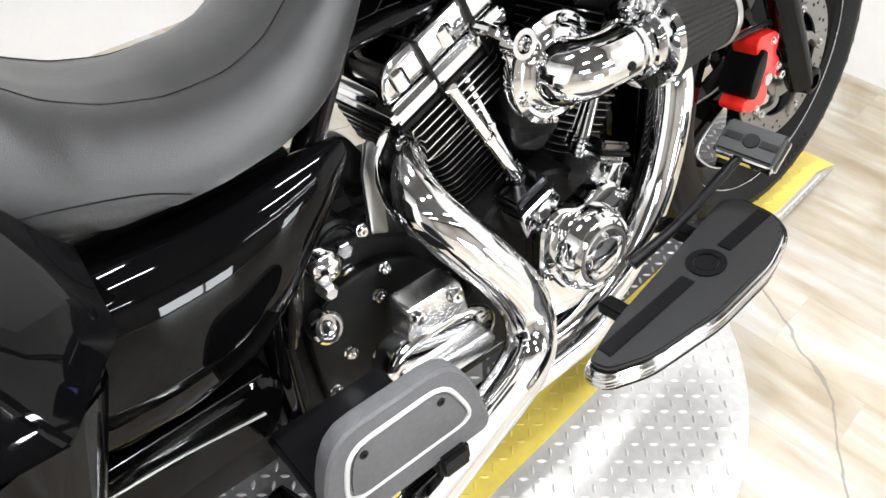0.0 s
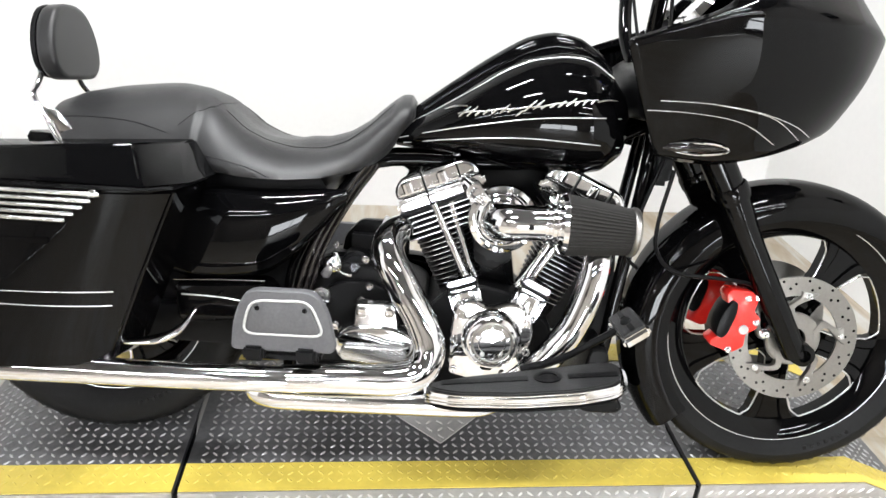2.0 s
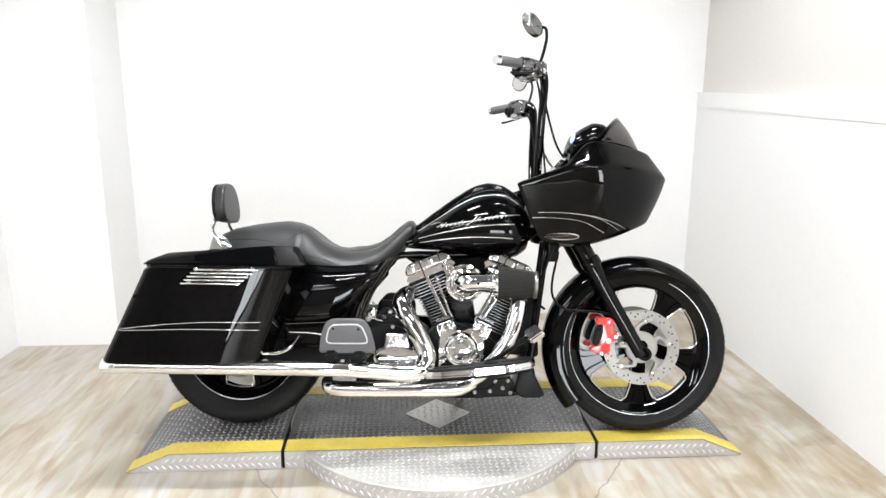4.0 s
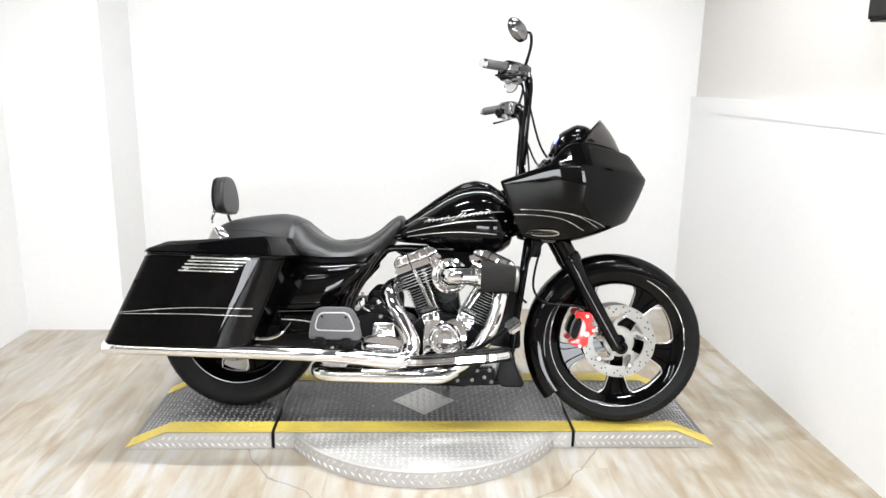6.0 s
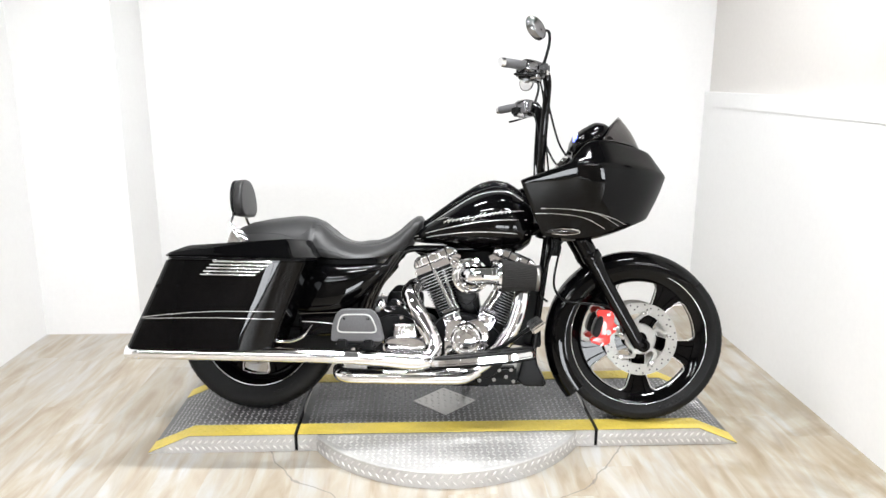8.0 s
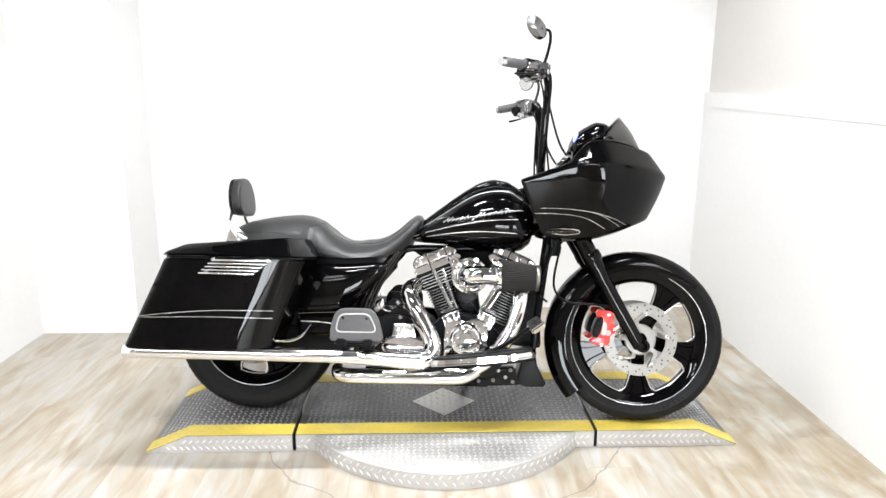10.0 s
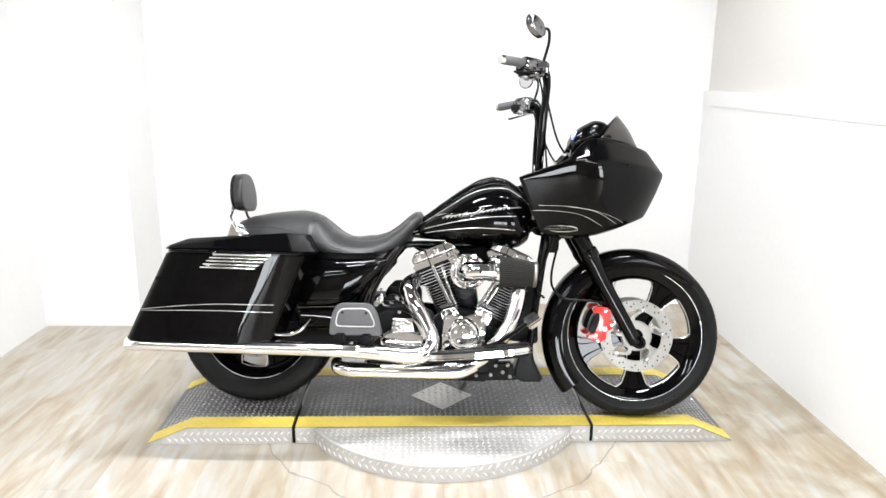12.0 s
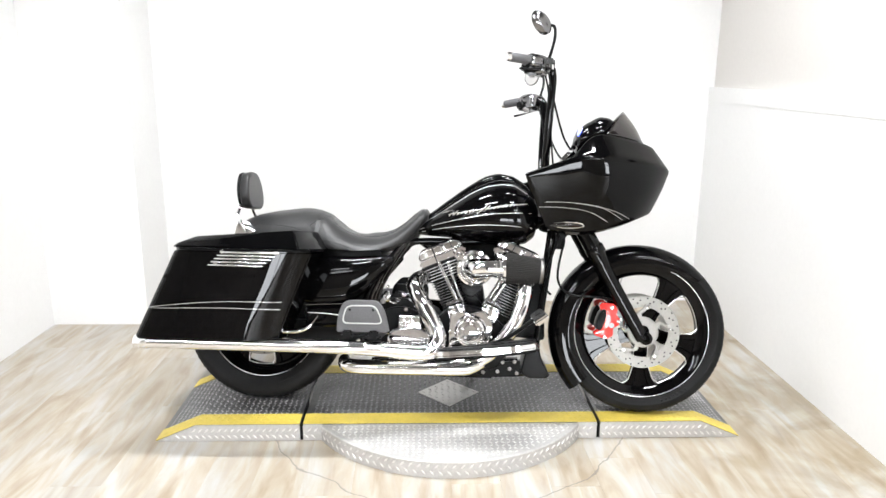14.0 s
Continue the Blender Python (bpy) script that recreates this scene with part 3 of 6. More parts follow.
        for f in np.linspace(0.08, 0.92, 9):
            lo, hi = a + math.asin(0.070 / rim_r), a + gap - math.asin(0.070 / rim_r)
            edge.append((rim_r - 0.037, lo + (hi - lo) * f))
        for t, hw in half_at[::-1]:
            edge.append((t, a + gap - math.asin(min(0.9, hw / t))))
        ring = [Vector((cx + t * math.cos(b), -face * 0.93, cz + t * math.sin(b))) for t, b in edge]
        part("window_edge", tube(ring + [ring[0]], 0.0021, 6, 2), MACHINED, w, "thin bright edge of a wheel window")
    return w


def brake_disc(w, c, y, R, inner, arms, first):
    cx, cz = c
    part("brake_disc", lathe([(inner, 0.0025), (R - 0.001, 0.0025), (R, 0.0015), (R, -0.0015), (R - 0.001, -0.0025), (inner, -0.0025)], (cx, y, cz), (0, -1, 0), 64, closed=True), STEEL, w, "drilled steel brake disc")
    holes = []
    for k in range(15):
        for r, da in ((0.62, 0), (0.40, 0.10), (0.82, 0.2)):
            a = 2 * math.pi * k / 15 + da
            rr = inner + (R - inner) * r
            holes.append(lathe([(0.0034, 0.0027), (0.0034, 0.0031), (0.001, 0.0031)], (cx + rr * math.cos(a), y, cz + rr * math.sin(a)), (0, -1, 0), 8))
    tagged(part("drill_hole", join(*holes), SATIN, w), kind="stuff")
    part("disc_carrier", lathe([(0.028, 0.008), (0.060, 0.008), (0.064, 0.004), (0.064, -0.004), (0.028, -0.004)], (cx, y, cz), (0, -1, 0), 40, closed=True), STEEL, w, "polished disc carrier")
    for k in range(arms):
        a = radians(first + 360 / arms * k)
        o = Vector((cx, y, cz))
        d, q = Vector((math.cos(a), 0, math.sin(a))), Vector((-math.sin(a), 0, math.cos(a)))
        rings = []
        for k2 in range(9):
            f = k2 / 8
            t = 0.046 + (inner + 0.012 - 0.046) * f
            hw, off2 = 0.017 - 0.010 * math.sin(math.pi * f) + 0.004 * f, 0.022 * math.sin(math.pi * 1.5 * f) + 0.012 * f
            rings.append([o + d * t + q * (u * hw + off2) + Vector((0, v, 0)) for u, v in ((-1, -0.006), (-0.8, -0.009), (0.8, -0.009), (1, -0.006), (1, 0.003), (-1, 0.003))])
        part("carrier_arm", skin(rings), STEEL, w, "polished wavy carrier arm", sharp=40)
        part("carrier_bolt", bolt(o + d * (inner + 0.004) - q * 0.008 + Vector((0, -0.008, 0)), 0.006, 0.007), MACHINED, w)


FW, RW = (0.804, 0.345), (-0.81, 0.343)
fw = wheel("front_wheel", FW, 0.345, 0.062, 0.272, 0.022, 5, -88, "black five-spoke cast front wheel")
brake_disc(fw, FW, -0.078, 0.150, 0.104, 5, -60)
part("brake_disc", lathe([(0.104, 0.0025), (0.150, 0.0025), (0.150, -0.0025), (0.104, -0.0025)], (FW[0], 0.078, FW[1]), (0, -1, 0), 48, closed=True), STEEL, fw, "steel brake disc on the far side")
rw = wheel("rear_wheel", RW, 0.343, 0.085, 0.236, 0.024, 5, -60, "black five-spoke cast rear wheel")
brake_disc(rw, RW, -0.085, 0.146, 0.10, 5, 10)
part("axle", lathe([(0.01, -0.13), (0.013, -0.13), (0.013, 0.13), (0.01, 0.13)], (FW[0], 0, FW[1] - 0.012), (0, -1, 0), 16), MACHINED, fw)


def caliper(s):
    """A red fixed caliper behind the fork leg."""
    m = Matrix.Translation((0.652, s * 0.096, 0.388)) @ Matrix.Rotation(radians(10), 4, "Y")
    out = [(-0.042, -0.066), (0.008, -0.074), (0.034, -0.052), (0.028, -0.022), (0.050, -0.004), (0.050, 0.022), (0.030, 0.034), (0.032, 0.062), (0.014, 0.078), (-0.036, 0.072), (-0.044, 0.058), (-0.030, 0.030), (-0.028, -0.030), (-0.048, -0.056)]
    c = part("brake_caliper", prism(out, -0.026, 0.026, 0.006, 0.008, m=m), RED, bike, "bright red brake caliper")
    pad = [(-0.044, -0.036), (-0.026, -0.044), (-0.016, -0.030), (-0.010, 0.020), (-0.014, 0.046), (-0.028, 0.050), (-0.040, 0.028), (-0.046, -0.010)]
    part("caliper_cover", prism(pad, -0.036, 0.034, 0.007, 0.010, m=m), SATIN, c, "matt black ribbed caliper cover")
    part("caliper_badge", lathe([(0.001, 0), (0.011, 0), (0.011, 0.003), (0.001, 0.004)], m @ Vector((0.018, s * 0.0265, -0.012)), (0, s, 0), 16), GREYEDGE, c, "pale round badge")
    for x, z in ((0.006, 0.060), (0.0, -0.066), (0.042, 0.010)):
        part("bolt", bolt(m @ Vector((x, s * 0.026, z)), 0.006, 0.006, (0, s, 0)), MACHINED, c)
    for x, z in ((0.722, 0.364), (0.693, 0.450)):
        part("mount_bolt", bolt(Vector((x, s * 0.108, z)), 0.009, 0.014, (0, s, 0)), CHROME, c)
    return c


for s in (-1, 1):
    caliper(s)
# fork
for s in (-1, 1):
    leg = part("fork_leg", tube([(0.490, s * 0.118, 0.860), (0.560, s * 0.118, 0.735), (0.615, s * 0.118, 0.640), (0.650, s * 0.118, 0.575), (0.782, s * 0.118, 0.345), (0.797, s * 0.118, 0.318)], [0.036, 0.036, 0.034, 0.030, 0.027, 0.024], 20, 4), PAINT, bike, "gloss black fork leg")
    part("fork_clamp", lathe([(0.038, 0), (0.040, 0.006), (0.040, 0.03), (0.038, 0.036)], (0.585, s * 0.118, 0.695), (0.53, 0, -0.85), 24), PAINT, leg)
    part("axle_clamp", lathe([(0.010, -0.02), (0.026, -0.02), (0.028, 0.0), (0.026, 0.022), (0.014, 0.026), (0.012, 0.016)], (0.806, s * 0.118, 0.325), (0, s, 0), 24), PAINT, leg)
part("steering_neck", tube([(0.40, 0, 0.99), (0.47, 0, 0.86)], 0.04, 20, 1), SATIN, bike)
part("lower_yoke", rbox((0.515, 0, 0.80), (0.09, 0.30, 0.05), 0.012, 3, Matrix.Rotation(radians(31), 4, "Y")), PAINT, bike)


# front fender: a crowned sheet bent round the tyre
def fender(name, c, a0, a1, radius, skirt, half, label, n=40):
    cx, cz = c
    rings = []
    for i in range(n + 1):
        f = i / n
        a = radians(a0 + (a1 - a0) * f)
        R, K = radius(f), skirt(f)
        d = Vector((math.cos(a), 0, math.sin(a)))
        line = []
        for u in np.linspace(-1, 1, 17):
            y = half * math.copysign(min(1, abs(u) * 1.35) ** 0.9, u)
            drop = 0.030 * min(1, abs(u) * 1.35) ** 3 + (max(0, abs(u) - 0.74) / 0.26) * K
            line.append((y, R - drop))
        line += [(y * 0.965, r - 0.004) for y, r in line[::-1]]
        rings.append([Vector((cx, y, cz)) + d * r for y, r in line])
    return part(name, skin(rings), PAINT, bike, label, sharp=50)


fender("front_fender", (0.796, 0.345), 43.5, 222, lambda f: 0.352 + 0.034 * f, lambda f: 0.010 + 0.052 * math.sin(math.pi * min(1, f * 1.6)) ** 0.8 if f < 0.31 else 0.062 + 0.0 * f, 0.083, "gloss black wraparound front fender")
fender("rear_fender", (-0.81, 0.345), 15, 200, lambda f: 0.385, lambda f: 0.05, 0.115, "gloss black rear fender")

# ---- tank, console, seat ----
tank = Body([(-0.165, 0.752, 0.735, 0.06, 2.2, 0.5), (-0.14, 0.772, 0.728, 0.094, 2.2, 0.5), (-0.1, 0.795, 0.724, 0.123, 2.3, 0.5), (-0.007, 0.862, 0.718, 0.158, 2.4, 0.48), (0.06, 0.912, 0.704, 0.177, 2.4, 0.47), (0.13, 0.95, 0.694, 0.19, 2.4, 0.46), (0.2, 0.968, 0.689, 0.197, 2.4, 0.455), (0.26, 0.962, 0.688, 0.196, 2.4, 0.455), (0.31, 0.93, 0.697, 0.182, 2.4, 0.46), (0.345, 0.885, 0.725, 0.147, 2.3, 0.45), (0.358, 0.855, 0.765, 0.107, 2.2, 0.45)])
fuel = part("fuel_tank", tank.mesh(), PAINT, bike, "gloss black teardrop fuel tank with silver pinstripes")
con = Body([(-0.16, 0.762, 0.74, 0.020, 2.6, 0.4), (-0.10, 0.822, 0.78, 0.030, 2.6, 0.4), (-0.007, 0.894, 0.85, 0.042, 2.8, 0.4), (0.06, 0.941, 0.89, 0.052, 2.8, 0.4), (0.13, 0.985, 0.93, 0.058, 2.8, 0.4), (0.19, 1.000, 0.95, 0.060, 2.8, 0.4), (0.25, 0.990, 0.945, 0.058, 2.8, 0.4), (0.30, 0.958, 0.92, 0.050, 2.6, 0.4), (0.325, 0.930, 0.89, 0.036, 2.4, 0.4)])
part("console", con.mesh(), PAINT, fuel, "gloss black tank console")
part("fuel_cap", lathe([(0.001, 0.020), (0.022, 0.019), (0.034, 0.014), (0.036, 0.006), (0.036, 0)], (0.205, 0, 0.972), (0.02, 0, 1), 28), PAINT, fuel)


def on_body(body, rows, r, off=0.0012):
    pts = []
    for x, z in rows:
        a = body.side(x, z)
        p = body.at(x, a)
        n = Vector((0, p.y, (p.z - 0.83) * 0.4)).normalized()
        pts.append(p + n * off)
    return pts


for rows in ([(-0.135, 0.752), (-0.05, 0.776), (0.05, 0.798), (0.15, 0.815), (0.25, 0.824), (0.325, 0.825)], [(-0.125, 0.742), (-0.04, 0.757), (0.05, 0.768), (0.14, 0.773), (0.25, 0.771), (0.33, 0.764)], [(-0.12, 0.780), (-0.05, 0.822), (0.02, 0.866), (0.10, 0.915), (0.17, 0.938), (0.25, 0.938), (0.31, 0.905)]):
    part("pinstripe", tube(on_body(tank, rows, 0.0014), 0.0012, 6, 8), SILVER, fuel, "thin silver pinstripe")
# the badge lettering, as plain slanted strokes of uneven height on one rising baseline
def badge_line(x):
    return 0.806 + 0.165 * (x + 0.020)


badge = part("tank_badge", tube(on_body(tank, [(-0.012 + 0.0282 * k, badge_line(-0.012 + 0.0282 * k) + 0.006 + 0.002 * (k % 2)) for k in range(11)], 0.002, 0.0018), [0.0014, 0.0022, 0.0013, 0.0020, 0.0014, 0.0022, 0.0013, 0.0020, 0.0014, 0.0018, 0.0008], 6, 3), MACHINED, fuel, "silver script badge drawn as plain slanted strokes")
for k, h in enumerate((0.022, 0.020, 0.010, 0.011, 0.010, 0.018, 0.010, 0.014, 0.022, 0.020, 0.010, 0.011, 0.014, 0.019, 0.010, 0.011, 0.009)):
    x = -0.010 + 0.0165 * k
    z = badge_line(x) - (0.010 if k == 7 else 0.0)
    part("badge_stroke", tube(on_body(tank, [(x, z), (x + 0.5 * h, z + 0.5 * h), (x + 1.1 * h, z + h)], 0.002, 0.0022), [0.0014, 0.0025, 0.0012], 6, 4), MACHINED, badge)
part("badge_stroke", tube(on_body(tank, [(-0.040, 0.820), (-0.018, 0.828), (0.008, 0.831)], 0.002, 0.002), [0.0010, 0.0022, 0.0012], 6, 4), MACHINED, badge)
part("badge_stroke", tube(on_body(tank, [(0.268, 0.856), (0.292, 0.860), (0.312, 0.861)], 0.002, 0.002), [0.0017, 0.0017, 0.0007], 6, 4), MACHINED, badge)

pillion_rows = [(-0.915, 0.775, 0.72, 0.06, 2.2, 0.4), (-0.895, 0.792, 0.70, 0.105, 2.3, 0.4), (-0.85, 0.812, 0.68, 0.140, 1.75, 0.35), (-0.765, 0.83, 0.665, 0.164, 1.7, 0.36), (-0.66, 0.843, 0.655, 0.174, 1.7, 0.36), (-0.58, 0.845, 0.652, 0.180, 1.75, 0.37), (-0.54, 0.832, 0.650, 0.186, 1.85, 0.43), (-0.505, 0.800, 0.648, 0.190, 2.3, 0.50), (-0.470, 0.770, 0.647, 0.194, 2.2, 0.56)]
rider_rows = [(-0.425, 0.748, 0.647, 0.196, 2.15, 0.60), (-0.368, 0.734, 0.647, 0.194, 2.15, 0.60), (-0.30, 0.736, 0.648, 0.182, 2.15, 0.60), (-0.25, 0.752, 0.656, 0.165, 2.15, 0.60), (-0.205, 0.782, 0.676, 0.148, 2.4, 0.58), (-0.165, 0.820, 0.708, 0.130, 2.3, 0.58), (-0.135, 0.842, 0.745, 0.118, 2.3, 0.58), (-0.115, 0.842, 0.775, 0.106, 2.2, 0.58), (-0.105, 0.828, 0.795, 0.085, 2.2, 0.58)]
seat = Body(pillion_rows + rider_rows, 48)
sb = seat.mesh(5)
for v in sb.verts:
    # the crown falls away to both sides, with a soft crease round the rider's place
    lift = min(1.0, max(0.0, (v.co.z - 0.655) / 0.05))
    fall = 1.3 if v.co.x > -0.56 else 0.9
    v.co.z -= lift * fall * v.co.y ** 2
    if v.co.x < -0.52:
        v.co.z -= lift * 0.008 * min(1, (-0.52 - v.co.x) / 0.08)
    if -0.62 < v.co.x < -0.34 and v.co.z > 0.69:
        v.co.z -= 0.020 * math.sin(math.pi * (v.co.x + 0.62) / 0.28) * max(0, 1 - (v.co.y / 0.095) ** 2)
    if -0.56 < v.co.x < -0.15:
        v.co.z -= lift * 0.005 * math.exp(-(((abs(v.co.y) - 0.088) / 0.016) ** 2))
st = part("seat", sb, LEATHER, bike, "black stitched leather two-up saddle", sharp=60)
seat_tree = BVHTree.FromObject(st, bpy.context.evaluated_depsgraph_get())


def seam(points, down):
    pts = []
    for q in spline(points, 8):
        hit = seat_tree.ray_cast(Vector(q) + Vector((0, 0, 0.5)) if down else Vector((q.x, -1, q.z)), Vector((0, 0, -1)) if down else Vector((0, 1, 0)))
        if hit[0]:
            pts.append(hit[0] + hit[1] * 0.0004)
    if len(pts) > 2:
        part("seam", tube(pts, 0.0008, 6, 1), SATIN, st, "dark stitched seam")


for y in (-0.085, 0.085):
    seam([(-0.515, y, 0.7), (-0.43, y * 1.1, 0.7), (-0.33, y * 1.1, 0.7), (-0.24, y * 0.95, 0.7), (-0.15, y * 0.75, 0.7)], True)
seam([(-0.535, -0.10, 0.7), (-0.525, -0.05, 0.7), (-0.522, 0, 0.7), (-0.525, 0.05, 0.7), (-0.535, 0.10, 0.7)], True)
seam([(-0.60, -0.15, 0.7), (-0.57, -0.13, 0.7), (-0.535, -0.10, 0.7)], True)
seam([(-0.62, 0, 0.72), (-0.56, 0, 0.700), (-0.50, 0, 0.690), (-0.44, 0, 0.676), (-0.40, 0, 0.660)], False)
seam([(-0.62, 0, 0.735), (-0.70, 0, 0.752), (-0.80, 0, 0.755), (-0.88, 0, 0.748)], False)

# ---- backrest ----
br = part("backrest_bar", tube([(-0.84, -0.135, 0.675), (-0.885, -0.135, 0.752), (-0.912, -0.128, 0.790), (-0.918, -0.095, 0.815), (-0.922, -0.06, 0.870)], 0.0075, 12, 6), CHROME, bike, "chrome passenger backrest bar")
part("backrest_bar", tube([(-0.84, 0.135, 0.675), (-0.885, 0.135, 0.752), (-0.912, 0.128, 0.790), (-0.918, 0.095, 0.815), (-0.922, 0.06, 0.870)], 0.0075, 12, 6), CHROME, bike, "chrome passenger backrest bar")
pad_out = [(-0.072, 0.0), (0.072, 0.0), (0.104, 0.030), (0.106, 0.075), (0.090, 0.120), (0.060, 0.152), (0.025, 0.163), (-0.025, 0.163), (-0.060, 0.152), (-0.090, 0.120), (-0.106, 0.075), (-0.104, 0.030)]
pm = Matrix.Translation((-0.894, 0, 0.825)) @ Matrix.Rotation(radians(90), 4, "Z") @ Matrix.Rotation(radians(-6), 4, "X")
part("backrest_pad", prism(pad_out, -0.026, 0.014, 0.012, 0.03, 4, pm), LEATHER, br, "black padded backrest")
part("backrest_shell", prism([(x * 0.97, 0.005 + z * 0.97) for x, z in pad_out], 0.0145, 0.026, 0.004, 0.03, 2, pm), SATIN, br, "black plastic back shell")
for s in (-1, 1):
    part("dock_plate", prism([(-0.93, 0.70), (-0.83, 0.66), (-0.79, 0.68), (-0.86, 0.765), (-0.91, 0.775)], s * 0.130 - 0.004, s * 0.130 + 0.004, 0.002, 0.012), CHROME, br, "chrome docking plate")


# ---- saddlebags ----
group_at(0.025, 0, 0.008)


def saddlebag(s):
    bag = part("saddlebag", bag_shell([(0.640, -1.092, -0.690, -0.548), (0.56, -1.127, -0.735, -0.580), (0.46, -1.172, -0.785, -0.618), (0.36, -1.217, -0.835, -0.655), (0.291, -1.248, -0.858, -0.680)], s), PAINT, bike, "gloss black stretched hard saddlebag with silver pinstripes")
    lid = part("lid", lid_shell(s), PAINT, bag, "gloss black saddlebag lid with crisp edges")
    part("lid_seal", bag_shell([(0.6495, -1.085, -0.73, -0.55), (0.641, -1.085, -0.73, -0.55)], s, 0.004), SATIN, bag)
    y = s * 0.419
    for i in range(5):
        z = 0.634 - 0.0125 * i
        x0, x1 = -0.895 - 0.012 * i, -0.668 - 0.016 * i
        part("vent_bar", tube([(x0, y, z), (x0 + 0.004, y + s * 0.003, z), (x1 - 0.004, y + s * 0.003, z), (x1, y, z)], 0.0040, 10, 1), MACHINED, bag, "slim chrome vent bar")
    for x, z in ((-0.890, 0.636), (-0.678, 0.636), (-0.915, 0.589)):
        part("bar_bolt", bolt((x, y, z), 0.006, 0.006, (0, s, 0)), CHROME, bag)
    tree = BVHTree.FromObject(bag, bpy.context.evaluated_depsgraph_get())
    for rows in ([(-1.172, 0.420), (-1.06, 0.434), (-0.94, 0.446), (-0.81, 0.453), (-0.64, 0.452)], [(-1.172, 0.418), (-1.06, 0.421), (-0.94, 0.425), (-0.81, 0.427), (-0.645, 0.423)]):
        pts = []
        for q in spline([(x, 0, z) for x, z in rows], 8):
            hit = tree.ray_cast(Vector((q.x, s * 1.0, q.z)), Vector((0, -s, 0)))
            if hit[0]:
                pts.append(MOUNT["group"].inverted() @ (hit[0] + hit[1] * 0.0005))
        part("pinstripe", tube(pts, 0.0010, 6, 1), SILVER, bag, "thin silver pinstripe")
    part("side_line", rbox((-0.94, y, 0.540), (0.36, 0.005, 0.012), 0.002, m=Matrix.Rotation(radians(-1.5), 4, "Y")), PAINT, bag)
    return bag


def lid_shell(s):
    """A flat-topped lid whose sides slope in; its front corner is cut off at an angle."""
    low = [(-1.098, 0.19), (-1.098, 0.395), (-1.075, 0.422), (-0.588, 0.422), (-0.533, 0.337), (-0.526, 0.19)]
    mid = [(-1.088, 0.19), (-1.085, 0.390), (-1.062, 0.413), (-0.597, 0.411), (-0.546, 0.331), (-0.540, 0.19)]
    top = [(-1.03, 0.19), (-1.02, 0.363), (-1.0, 0.371), (-0.626, 0.367), (-0.578, 0.256), (-0.572, 0.19)]
    zt = [0.692, 0.692, 0.695, 0.724, 0.719, 0.721]
    bm = skin([[Vector((x, s * y, 0.650)) for x, y in low], [Vector((x, s * y, 0.664)) for x, y in mid], [Vector((x, s * y, z)) for (x, y), z in zip(top, zt)]])
    bmesh.ops.recalc_face_normals(bm, faces=bm.faces)
    hard = [e for e in bm.edges if e.calc_face_angle(0) > radians(8)]
    bmesh.ops.bevel(bm, geom=hard, offset=0.004, segments=2, affect="EDGES", clamp_overlap=True)
    return bm


def bag_shell(rows, s, soft=0.012):
    """Rows of z, rear end, end of the flat side, front end; the side turns inwards to the front."""
    rings = []
    for z, xr, xs, xf in rows:
        out = [(xr, 0.20), (xr, 0.390), (xr + 0.025, 0.417), (xs - 0.06, 0.419), (xs, 0.417), (xs + 0.35 * (xf - xs), 0.406), (xs + 0.72 * (xf - xs), 0.387), (xf - 0.006, 0.360), (xf + 0.004, 0.28), (xf + 0.006, 0.20)]
        if rows[0][0] > 0.7 and z > 0.70:
            out = [(x, min(y, 0.400)) for x, y in out]
        rings.append([Vector((x, s * y, z)) for x, y in out])
    bm = skin(rings)
    bmesh.ops.recalc_face_normals(bm, faces=bm.faces)
    hard = [e for e in bm.edges if e.calc_face_angle(0) > radians(12)]
    bmesh.ops.bevel(bm, geom=hard, offset=soft * 0.5, segments=3, affect="EDGES", clamp_overlap=True)
    return bm


for s in (-1, 1):
    saddlebag(s)
    part("bag_guard", tube([(-0.69, s * 0.33, 0.322), (-0.62, s * 0.31, 0.325), (-0.575, s * 0.30, 0.345), (-0.545, s * 0.28, 0.385)], [0.005, 0.016, 0.014, 0.005], 14, 6, flat=0.6), CHROME, bike, "curved chrome saddlebag guard")
group_at()

